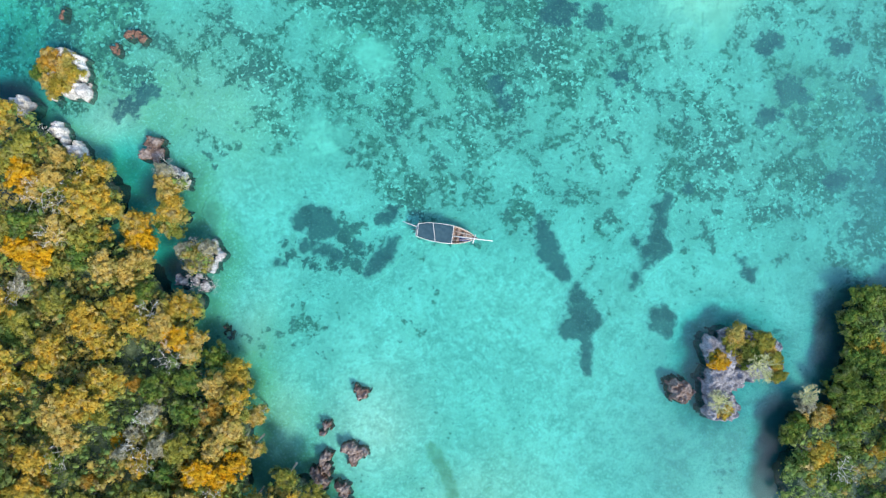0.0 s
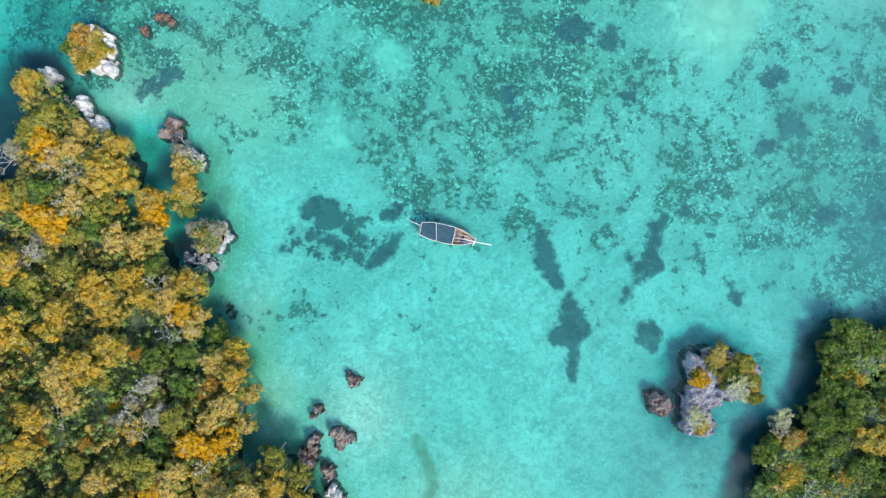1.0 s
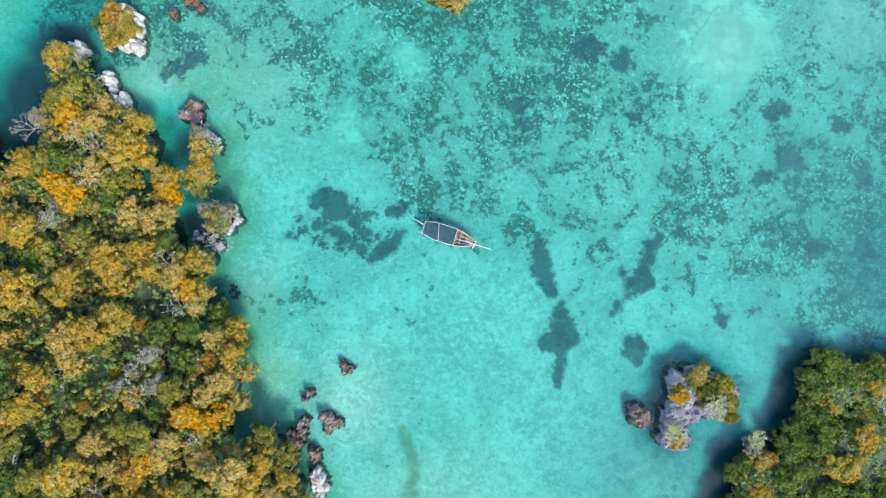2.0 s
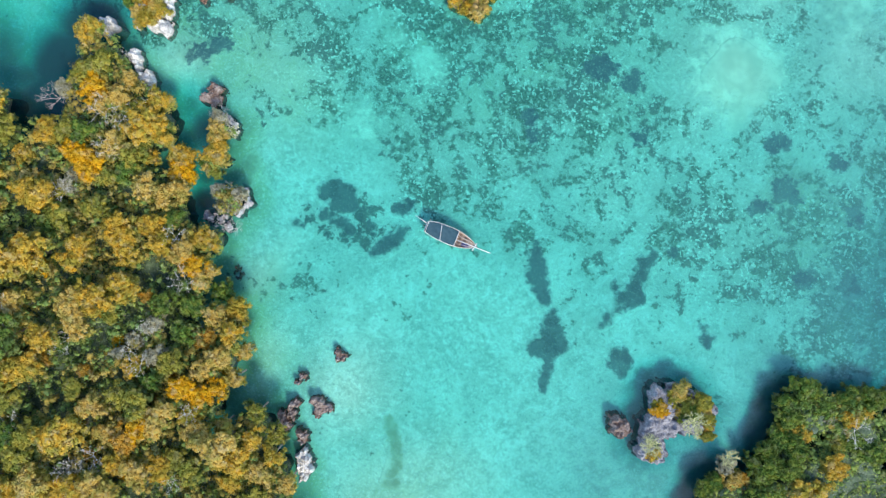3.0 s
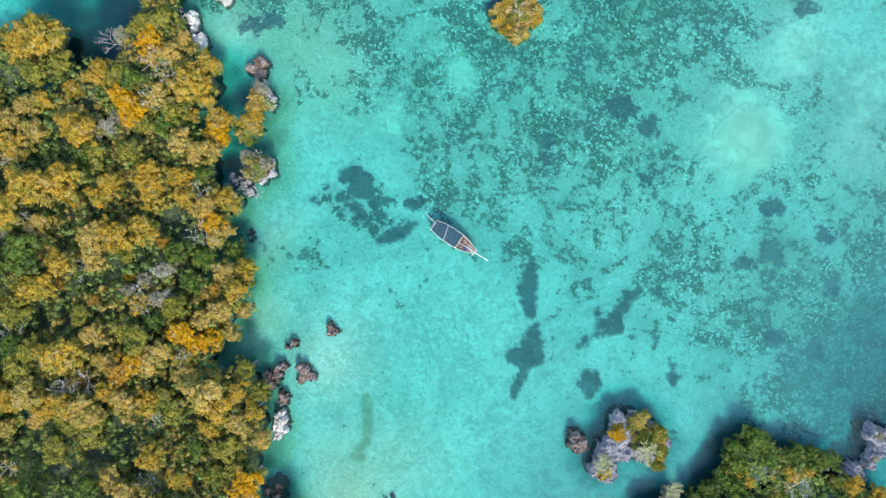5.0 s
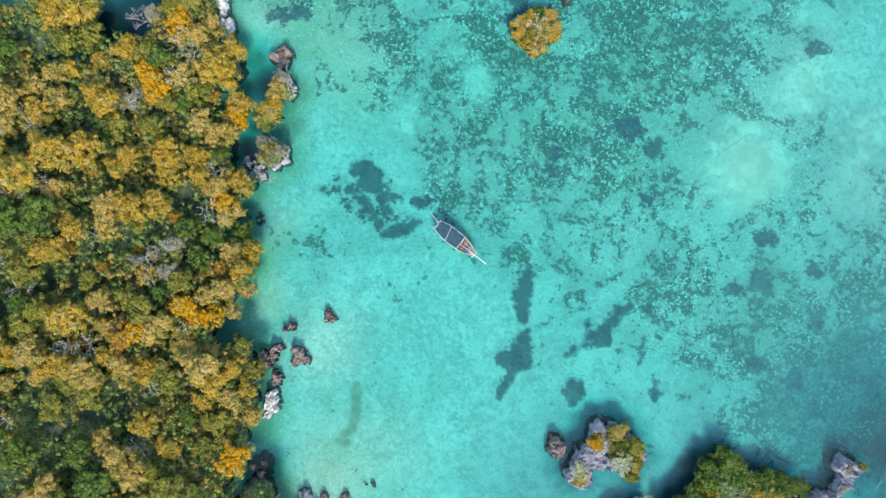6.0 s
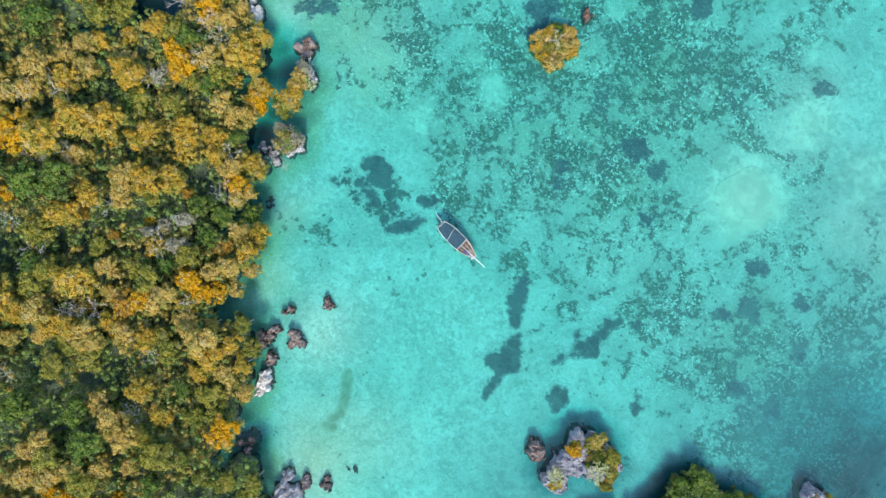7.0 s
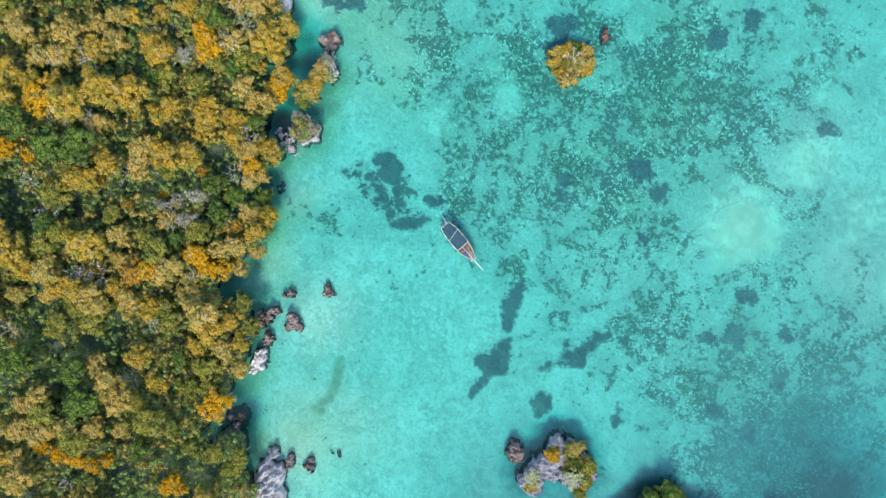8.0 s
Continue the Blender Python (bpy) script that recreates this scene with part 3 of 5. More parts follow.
sea_rock([(32.0, -20.3, 1.6), (33.0, -20.9, 1.4), (32.4, -21.6, 0.9)], 1.6, BROWN_ROCK, "dark rounded boulder beside the islet", 42)
sea_rock([(-43.6, 14.8, 1.3), (-44.6, 13.8, 1.0), (-42.8, 13.6, 1.2)], 1.2, BROWN_ROCK, "reddish-brown and grey rock off the wooded point", 43)
sea_rock([(-32.6, -12.7, 0.7), (-33.2, -12.0, 0.5)], -0.15, BROWN_ROCK, "sunken dark rock on the sand", 45)
SUNK = "reddish algae-covered rock just under the water"
sea_rock([(-47.3, 30.6, 0.8), (-45.9, 30.8, 0.7), (-45.1, 30.3, 0.55)], 0.55, SUNK_ROCK, SUNK, 46, skirt=0.15)
sea_rock([(-49.6, 29.1, 0.65), (-49.0, 28.2, 0.5)], 0.5, SUNK_ROCK, SUNK, 47, skirt=0.15)
sea_rock([(-57.1, 34.4, 0.6), (-57.3, 33.4, 0.6)], 0.4, SUNK_ROCK, SUNK, 48, skirt=0.15)
sea_rock([(-5.7, 48.2, 0.9), (-5.0, 47.6, 0.7), (-6.4, 48.9, 0.6)], 0.5, SUNK_ROCK, "orange-brown rock breaking the surface", 49, skirt=0.2)
# grey rock faces along the wooded shore
CLIFF = "grey weathered limestone outcrop at the edge of the scrub"
sea_rock([(-40.6, 11.0, 1.0), (-39.3, 10.2, 0.9), (-38.6, 8.9, 0.7)], 1.7, MID_ROCK, CLIFF, 51, "limestone_outcrop", rough=0.8)
sea_rock([(-34.5, 0.2, 1.0), (-34.0, -1.0, 0.9), (-35.0, -2.6, 1.0), (-36.7, -2.4, 1.2), (-38.6, -0.2, 1.0), (-37.0, -0.8, 1.2), (-35.2, -0.6, 1.2)], 1.5, MID_ROCK, CLIFF, 52, "limestone_outcrop", rough=0.9)
sea_rock([(-39.4, -5.1, 1.1), (-37.4, -4.9, 1.0), (-36.0, -5.8, 0.8)], 1.3, MID_ROCK, CLIFF, 53, "limestone_outcrop", rough=0.8)
sea_rock([(-57.3, 17.7, 0.8), (-56.9, 16.9, 0.9), (-56.7, 16.0, 0.8), (-57.8, 16.8, 0.9), (-56.4, 15.2, 0.6)], 2.2, PALE_ROCK, "white limestone face at the edge of the scrub", 54, "limestone_outcrop", ragged=0.3)
sea_rock([(-54.6, 15.0, 0.6), (-54.2, 14.2, 0.9), (-53.9, 13.2, 0.9), (-54.8, 13.6, 0.9), (-53.8, 12.3, 0.6)], 2.2, PALE_ROCK, "white limestone face at the edge of the scrub", 57, "limestone_outcrop", ragged=0.3)
sea_rock([(-63.2, 20.7, 1.1), (-62.4, 21.3, 0.8), (-62.8, 19.6, 0.9), (-61.6, 20.4, 0.8)], 2.2, PALE_ROCK, "white limestone knob at the tip of the shore", 55, "limestone_outcrop", ragged=0.35)
sea_rock([(70.6, -6.4, 1.4), (75.6, -5.6, 2.0)], 1.8, GREY_ROCK, CLIFF, 56, "limestone_outcrop")


# ---- seagrass beds ----
def one_piece(quad, count):
    """The largest connected piece of a mesh."""
    tag = np.arange(count)
    while True:
        low = tag[quad].min(axis=1)
        fresh = tag.copy()
        np.minimum.at(fresh, quad, low[:, None])
        fresh = fresh[fresh]
        if (fresh == tag).all():
            break
        tag = fresh
    own = tag[quad[:, 0]]
    return quad[own == np.bincount(own).argmax()]


def seagrass(lobes, label, mat=None, seed=1, ragged=0.75, size=1.6, tall=0.16):
    """A low bed of seagrass that follows the sand under it."""
    x0, x1 = min(x - r for x, y, r in lobes) - 2.0, max(x + r for x, y, r in lobes) + 2.0
    y0, y1 = min(y - r for x, y, r in lobes) - 1.5, max(y + r for x, y, r in lobes) + 1.5
    x, y, quad = sheet_grid(np.arange(x0, x1, 0.2), np.arange(y0, y1, 0.2))
    f = inside(x, y, lobes) + 0.08 + 0.75 * ragged * grain(x, y, size, 3, seed, 0.6)
    z, fields = sea_floor(x, y)
    z = z - 0.20 + 0.28 * step(-1.0, -0.6, f) + tall * step(-0.4, 0.8, f) * (1 + 0.4 * grain(x, y, 0.6, 2, seed))
    quad = one_piece(quad[(f > -1.1)[quad].any(axis=1)], len(x))
    used, index = np.unique(quad, return_inverse=True)
    cx, cy = np.mean(x[used]), np.mean(y[used])
    verts = np.stack([x[used] - cx, y[used] - cy, z[used]], 1)
    ob = new("seagrass_bed", link_mesh("seagrass_bed", verts.tolist(), index.reshape(quad.shape).tolist(), mat or GRASS_BLADES))
    fields["grass"] = np.clip(f, -2.0, 1.2)
    write_fields(ob.data, {key: values[used] for key, values in fields.items()})
    ob.location = (cx, cy, 0)
    return tagged(ob, label, "seagrass", "seagrass beds on the lagoon floor")


BED = "dark seagrass bed on pale sand under clear water"
seagrass([(-21.4, 4.9, 1.4), (-19.3, 4.3, 1.8), (-18.0, 2.7, 1.3), (-20.1, 2.3, 1.3), (-22.6, 3.3, 0.9)], BED, FRAYED_GRASS, 61, 0.9, 1.3)
seagrass([(-22.4, 1.0, 0.9), (-16.4, 3.6, 0.8), (-16.0, 1.4, 1.1), (-14.4, 2.2, 0.8), (-17.6, -2.6, 0.9), (-15.8, -1.8, 1.1), (-14.2, -2.6, 1.0), (-12.8, -0.8, 0.8), (-13.4, 3.4, 0.7), (-15.2, 0.2, 0.8), (-14.4, -1.0, 0.9)], "lacy broken seagrass on pale sand near the boat", LACY_GRASS, 160, 1.2, 1.3)
seagrass([(-24.6, 0.2, 0.7), (-23.6, -1.4, 0.8), (-22.0, -2.2, 0.9), (-20.2, -2.6, 0.7)], "lacy broken seagrass on pale sand", LACY_GRASS, 161, 1.2, 1.3)
seagrass([(-21.8, -0.2, 0.9), (-20.6, 0.6, 0.7), (-18.9, -0.7, 1.1), (-16.8, -1.5, 0.8), (-17.9, -1.2, 0.7)], "broken dark seagrass patches on pale sand", FRAYED_GRASS, 62, 0.9, 1.2)
seagrass([(-14.5, 0.2, 0.8), (-13.5, -0.2, 0.5)], "small broken seagrass patches on pale sand", FRAYED_GRASS, 63, 0.8)
seagrass([(-26.0, -2.3, 0.7), (-25.0, -2.6, 0.5)], "small seagrass tuft on pale sand", FRAYED_GRASS, 163, 0.8)
seagrass([(-8.5, 1.2, 0.6), (-8.9, 0.3, 0.9), (-10.0, -1.2, 1.4), (-11.2, -2.6, 1.1), (-12.5, -3.9, 0.7)], "elongated dark seagrass bed near the boat", seed=64, ragged=0.6)
seagrass([(-10.6, 4.2, 0.9), (-9.3, 4.7, 1.1), (-8.6, 5.3, 0.7)], BED, seed=65)
seagrass([(12.6, 4.3, 0.6), (13.0, 2.7, 1.0), (13.7, 1.0, 1.4), (14.0, -0.6, 1.6), (14.9, -2.3, 1.2), (15.8, -3.7, 1.0), (16.6, -4.5, 0.7)], "long narrow dark seagrass bed on pale sand", seed=66, ragged=0.6)
seagrass([(18.0, -5.8, 0.7), (18.4, -7.2, 1.1), (18.8, -8.9, 1.7), (19.2, -10.8, 1.9), (17.2, -11.4, 1.1), (20.9, -11.1, 1.0), (16.2, -12.5, 0.9), (18.8, -12.9, 1.1), (19.2, -14.7, 0.8), (19.5, -16.3, 1.0), (19.6, -18.0, 0.7)], "large dark wedge of seagrass on pale sand", FRAYED_GRASS, 67, 0.8, 1.3)
seagrass([(31.3, 7.0, 0.7), (30.4, 5.5, 1.2), (30.1, 3.5, 1.2), (29.9, 1.4, 1.2), (29.5, -0.2, 1.5), (28.2, -1.1, 0.9), (30.9, -0.2, 0.8), (26.4, 0.6, 0.8), (27.8, -2.7, 0.9), (26.8, -4.3, 0.7), (26.0, -5.8, 0.5)], "long dark seagrass bed on pale sand", FRAYED_GRASS, 68, 0.8, 1.3)
seagrass([(30.3, -9.7, 1.4), (31.1, -11.3, 1.1), (29.5, -10.9, 1.0), (31.5, -12.6, 0.6)], BED, FRAYED_GRASS, 69, 0.9, 1.2)
seagrass([(-35.4, 6.0, 0.9), (-35.2, 4.2, 0.8), (-34.9, 2.6, 0.5)], "dull seagrass patch beside the wooded shore", HAZEL_GRASS, 164, 0.9, 1.0, 0.05)
for k, (x, y, size) in enumerate(((45.6, 29.3, 1.6), (48.6, 22.7, 2.0), (45.4, 18.9, 1.3), (62.5, 10.2, 1.8), (54.9, 9.2, 1.4), (55.6, 29.1, 1.3), (23.8, 24.6, 1.0))):
    seagrass([(x, y, size), (x + 0.9 * size, y + 0.4 * size * (-1) ** k, 0.7 * size)], "dull mauve seagrass patch among coral rubble", REEF_GRASS, 170 + k, 1.3, 1.5, 0.08)
seagrass([(-14.1, 44.3, 1.9), (-12.6, 46.3, 1.8), (-12.7, 40.2, 1.2), (-12.0, 43.0, 1.5)], "dark blue-grey seagrass bed beside the round islet", REEF_GRASS, 178, 1.2, 1.5, 0.08)
seagrass([(34.2, 8.4, 0.8)], "small seagrass tuft on pale sand", seed=70)
seagrass([(-47.6, 20.4, 1.5), (-45.8, 22.2, 1.4), (-49.2, 19.6, 0.7), (-44.4, 22.8, 0.7)], "ragged dark seagrass bed near the shore", mat=REEF_GRASS, seed=71, ragged=1.5, size=1.2)
seagrass([(41.7, -2.1, 0.8), (42.4, -3.4, 0.6), (43.5, -3.5, 0.7), (43.3, -4.5, 0.5)], "scattered seagrass tufts on pale sand", seed=72, ragged=1.0)
seagrass([(15.6, 34.3, 2.3), (13.6, 34.0, 1.0)], "dark seagrass bed among coral rubble", REEF_GRASS, 73, 1.5, 1.3, 0.10)
seagrass([(21.0, 33.2, 2.0)], "dark seagrass bed among coral rubble", REEF_GRASS, 74, 1.5, 1.3, 0.10)
seagrass([(9.8, 61.7, 2.2), (12.5, 69.0, 2.2)], "dark seagrass beds among coral rubble", REEF_GRASS, 75, 1.5, 1.3, 0.10)
seagrass([(6.2, 23.5, 1.3), (7.2, 20.6, 0.9)], "dark seagrass bed among coral rubble", REEF_GRASS, 76, 1.5, 1.3, 0.10)
seagrass([(36.1, 62.1, 1.2), (38.4, 63.0, 0.7)], "small dark seagrass bed", REEF_GRASS, 77, 1.5, 1.3, 0.10)
seagrass([(61.0, 21.3, 1.6)], "dark seagrass bed among coral rubble", REEF_GRASS, 78, 1.5, 1.3, 0.10)
seagrass([(34.5, 37.6, 2.6), (37.4, 39.4, 3.4), (41.6, 40.2, 2.6), (35.6, 41.4, 2.0), (40.2, 36.4, 2.2), (38.6, 32.6, 1.6), (38.0, 30.2, 0.8)], "wide patch of dull tan silt ringed by bright sand", SILT, 81, 0.5, 2.6, 0.02)
seagrass([(-3.2, -29.4, 0.6), (-2.7, -30.3, 0.8), (-2.0, -31.4, 0.9), (-1.4, -32.6, 0.9), (-0.8, -33.8, 0.9), (-0.3, -35.0, 0.8), (-0.1, -36.1, 0.7), (-0.2, -37.2, 0.6), (-0.7, -38.2, 0.6)], "curved brown-green streak of sparse seagrass", HAZEL_GRASS, 79, 0.15, 1.6, 0.04)
seagrass([(-0.8, -39.4, 0.8), (0.4, -38.9, 0.7)], "brown-green patch of sparse seagrass", HAZEL_GRASS, 80, 0.3, 1.6, 0.04)


# ---- trees ----
def ball(detail):
    bm = bmesh.new()
    bmesh.ops.create_icosphere(bm, subdivisions=detail, radius=1.0)
    v, f = np.array([p.co[:] for p in bm.verts]), np.array([[q.index for q in p.verts] for p in bm.faces])
    bm.free()
    return v, f


BALL_V, BALL_F = ball(1)


FINE_V, FINE_F = ball(2)


def leafage(rng, lumps, leaves, leaf, core=0.5, sphere=(BALL_V, BALL_F)):
    """Foliage as lumps (x, y, z, radius), each a ragged core under a skin of small leaves."""
    verts, faces, facing, count = [], [], [], 0
    ball_v, ball_f = sphere
    for lx, ly, lz, r in lumps:
        lean, long = rng.random() * 6.28, 0.75 + 0.5 * rng.random()
        ca, sa = math.cos(lean), math.sin(lean)
        squash = np.array([[ca * ca * long + sa * sa / long, ca * sa * (long - 1 / long), 0], [ca * sa * (long - 1 / long), sa * sa * long + ca * ca / long, 0], [0, 0, 0.72]])
        v = (ball_v * (r * core * (0.6 + 0.7 * rng.random((len(ball_v), 1))))) @ squash + (lx, ly, lz)
        verts.append(v)
        facing.append(ball_v)
        faces.append(ball_f + count)
        count += len(v)
        k = max(14, int(leaves * r ** 1.7))
        d = rng.normal(size=(k, 3))
        d[:, 2] = np.abs(d[:, 2]) * 0.9 - 0.25
        d /= np.linalg.norm(d, axis=1)[:, None]
        at = (d * (r * (0.55 + 0.72 * rng.random((k, 1)) ** 1.3))) @ squash + (lx, ly, lz)
        up = d + 0.35 * rng.normal(size=(k, 3))
        a = np.cross(up, rng.normal(size=(k, 3)))
        a /= np.linalg.norm(a, axis=1)[:, None]
        b = np.cross(up, a)
        b /= np.linalg.norm(b, axis=1)[:, None]
        s = leaf * (0.6 + 0.8 * rng.random((k, 1)))
        quad = np.stack([at - a * s, at - b * s * 0.6, at + a * s, at + b * s * 0.6], 1).reshape(-1, 3)
        verts.append(quad)
        turn = d + 0.34 * rng.normal(size=(k, 3)) + (0, 0, 0.12)
        facing.append(np.repeat(turn / np.linalg.norm(turn, axis=1)[:, None], 4, axis=0))
        idx = np.arange(k)[:, None] * 4 + count
        faces.append(np.concatenate([idx + (0, 1, 2), idx + (0, 2, 3)], 0))
        count += 4 * k
    return np.concatenate(verts), np.concatenate(faces), np.concatenate(facing)


def foliage_mesh(name, rng, lumps, mat, leaves, leaf, core):
    v, f, facing = leafage(rng, lumps, leaves, leaf, core, (FINE_V, FINE_F))
    return link_mesh(name, v.tolist(), f.tolist(), mat, True, facing.tolist())


def crown_meshes(seed, puffs, mat):
    """An uneven crown about two metres in radius: domed puffs of small leaves with crevices between them, over a looser skirt of lower leaves."""
    rng = np.random.default_rng(seed)
    stretch, turn = 0.70 + 0.30 * rng.random(), rng.random() * 6.28
    waves = rng.random(3) * 6.28

    def outline(a):
        return 1 + 0.20 * math.sin(2 * a + waves[0]) + 0.15 * math.sin(3 * a + waves[1]) + 0.10 * math.sin(5 * a + waves[2])

    def place(a, d):
        d = d * outline(a)
        x, y = d * math.cos(a), d * math.sin(a) * stretch
        return x * math.cos(turn) - y * math.sin(turn), x * math.sin(turn) + y * math.cos(turn)

    top, skirt = [], []
    for k in range(puffs):
        a, d = 2.4 * k + 0.8 * rng.random(), 1.72 * math.sqrt((k + 0.2) / puffs)
        x, y = place(a, d)
        r = (0.27 + 0.44 * rng.random() ** 1.5) * (1.12 - 0.16 * d)
        z = 1.25 * math.sqrt(max(0.0, 1 - (d / 2.25) ** 2)) + rng.uniform(-0.42, 0.26)
        top.append((x, y, z, r))
        for q in range(2 + int(4 * r)):  # bosses on the puff
            w, e = 6.28 * rng.random(), r * (0.5 + 0.75 * rng.random())
            top.append((x + e * math.cos(w), y + e * math.sin(w), z + 0.55 * math.sqrt(max(0.0, r * r - e * e)) + 0.03, r * (0.30 + 0.22 * rng.random())))
    for k in range(puffs):
        a = 2.4 * k + rng.random()
        x, y = place(a, 1.95 * math.sqrt((k + 0.3) / puffs))
        skirt.append((x, y, rng.uniform(-0.45, 0.25), 0.34 + 0.28 * rng.random()))
    return foliage_mesh("crown", rng, top, mat, 400, 0.115, 0.72), foliage_mesh("lower_leaves", rng, skirt, mat, 190, 0.13, 0.55)


def tube(rng, verts, faces, a, b, ra, rb, sides=5):
    a, b = Vector(a), Vector(b)
    way = (b - a).normalized()
    side = way.orthogonal().normalized()
    other = way.cross(side)
    n = len(verts)
    for p, r in ((a, ra), (b, rb)):
        for k in range(sides):
            w = 6.2832 * k / sides
            verts.append(p + (side * math.cos(w) + other * math.sin(w)) * r)
    for k in range(sides):
        j = (k + 1) % sides
        faces.append((n + k, n + j, n + sides + j, n + sides + k))
    faces.append(tuple(n + sides + k for k in range(sides)))


def trunk_mesh(seed, tall=3.0):
    """A short leaning trunk that forks into limbs reaching into the crown; its foot is the origin."""
    rng, verts, faces = random.Random(seed), [], []
    fork = Vector((rng.uniform(-0.3, 0.3), rng.uniform(-0.3, 0.3), tall * 0.55))
    tube(rng, verts, faces, (0, 0, -0.6), fork, 0.2, 0.13, 7)
    for k in range(6):
        w = k * 1.05 + rng.uniform(-0.3, 0.3)
        tip = Vector((math.cos(w) * 1.0, math.sin(w) * 1.0, tall + rng.uniform(0.0, 0.5)))
        bend = fork.lerp(tip, 0.5) + Vector((rng.uniform(-0.2, 0.2), rng.uniform(-0.2, 0.2), 0.25))
        tube(rng, verts, faces, fork, bend, 0.09, 0.06)
        tube(rng, verts, faces, bend, tip, 0.06, 0.02)
    return link_mesh("trunk", [v[:] for v in verts], faces, BARK)


def bare_mesh(seed, stems=5, thick=0.024, mat=None):
    """Bleached leafless branches that spread from one foot, forking three times."""
    rng, verts, faces = random.Random(seed), [], []

    def grow(at, way, length, r, level):
        tip = at + way * length
        tube(rng, verts, faces, at, tip, r, r * 0.65, 4)
        if level:
            for k in range(3 if level > 1 else 4):
                spread = Vector((rng.gauss(0, 1), rng.gauss(0, 1), rng.gauss(0.1, 0.5)))
                grow(tip, (way + 0.65 * spread).normalized(), length * rng.uniform(0.55, 0.85), r * 0.6, level - 1)

    for k in range(stems):
        w = k * 6.283 / stems + rng.uniform(-0.4, 0.4)
        grow(Vector((0, 0, -0.3)), Vector((math.cos(w), math.sin(w), 0.9)).normalized(), 0.85, thick, 3)
    return link_mesh("branches", [v[:] for v in verts], faces, mat or BARE_WOOD, False)


CROWNS = [crown_meshes(100 + k, 19 + 2 * (k % 5), OCHRE) for k in range(14)]
SUCCULENTS = [bare_mesh(320 + k, 13, 0.075, STALKS) for k in range(2)]
TRUNKS = [trunk_mesh(200 + k) for k in range(4)]
BARES = [bare_mesh(300 + k) for k in range(4)]
LOOKS = {
    "ochre": (OCHRE, "scrub tree with a dense lumpy ochre crown"), "tan": (TAN, "dry scrub tree with a pale tan crown"),
    "olive": (OLIVE, "scrub tree with an olive-green crown"), "green": (GREEN, "leafy scrub tree with a green crown"),
    "gold": (GOLD, "scrub tree with a bright golden-yellow crown"), "orange": (ORANGE, "scrub tree with an orange-tinged crown"),
    "silver": (SILVER, "dry shrub with silvery grey twigs and leaves"),
}
planted = []
GLADES = [(-76.5, -33.0, 3.7), (-67.0, -32.8, 4.0), (-69.3, -44.5, 4.2), (-62.8, -45.6, 4.2), (-57.8, -38.5, 3.1), (-52.4, -29.0, 2.9), (-45.4, -22.8, 2.7), (-47.5, -67.9, 3.7), (-43.4, -62.2, 4.2), (-38.1, -59.6, 3.6), (-36.8, -51.6, 4.2), (-17.5, -69.7, 3.8), (-30.8, -82.2, 3.1), (-67.3, -12.0, 2.3), (-14.0, -60.3, 2.3)]  # dark green gaps in the dry wood


def plant(x, y, radius, look_name, z, seed, group="trees on the limestone shore", tall=3.0):
    """A tree of that crown radius whose foot stands at z."""
    rng = random.Random(seed)
    mat, label = LOOKS[look_name]
    foot = new("tree" if radius > 1.2 else "shrub")
    size = radius / 2.0
    foot.location, foot.scale = (x, y, z), (size, size, (0.35 + 0.65 * size) * rng.uniform(0.85, 1.1) if radius > 1.2 else size)
    foot.rotation_euler = (0, 0, rng.random() * 6.28)
    tagged(foot, label, "tree" if radius > 1.2 else "shrub", group)
    trunk = new("trunk", TRUNKS[rng.randrange(4)])
    trunk.parent = foot
    trunk.scale = (1, 1, tall / 3.0)
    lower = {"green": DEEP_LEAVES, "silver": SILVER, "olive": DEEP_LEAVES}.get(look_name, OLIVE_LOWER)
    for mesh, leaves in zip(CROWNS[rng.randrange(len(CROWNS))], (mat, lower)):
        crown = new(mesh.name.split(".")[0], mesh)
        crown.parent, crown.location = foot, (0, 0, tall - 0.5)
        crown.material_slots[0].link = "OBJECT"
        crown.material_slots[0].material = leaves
    planted.append((x, y, radius))


def succulent(x, y, size, z, seed):
    ob = new("succulent_shrub", SUCCULENTS[seed % 2])
    ob.location, ob.scale, ob.rotation_euler = (x, y, z), (size, size, size * 0.8), (0, 0, seed * 2.1)
    tagged(ob, "pale yellow-green succulent bush with radiating stubby branches", "shrub", "shrubs on the limestone islets")


def bare(x, y, size, z, seed, group="bare shrubs among the trees"):
    ob = new("bare_shrub", BARES[seed % 4])
    ob.location, ob.scale, ob.rotation_euler = (x, y, z), (size, size, size), (0, 0, seed * 1.7)
    tagged(ob, "leafless shrub with bleached whitish branches", "shrub", group)


def tree_top(x, y):
    """The canopy stands higher in the south of the western shore."""
    return 1.9 + 3.2 * max(0.0, min(1.0, (-y - 4) / 20))


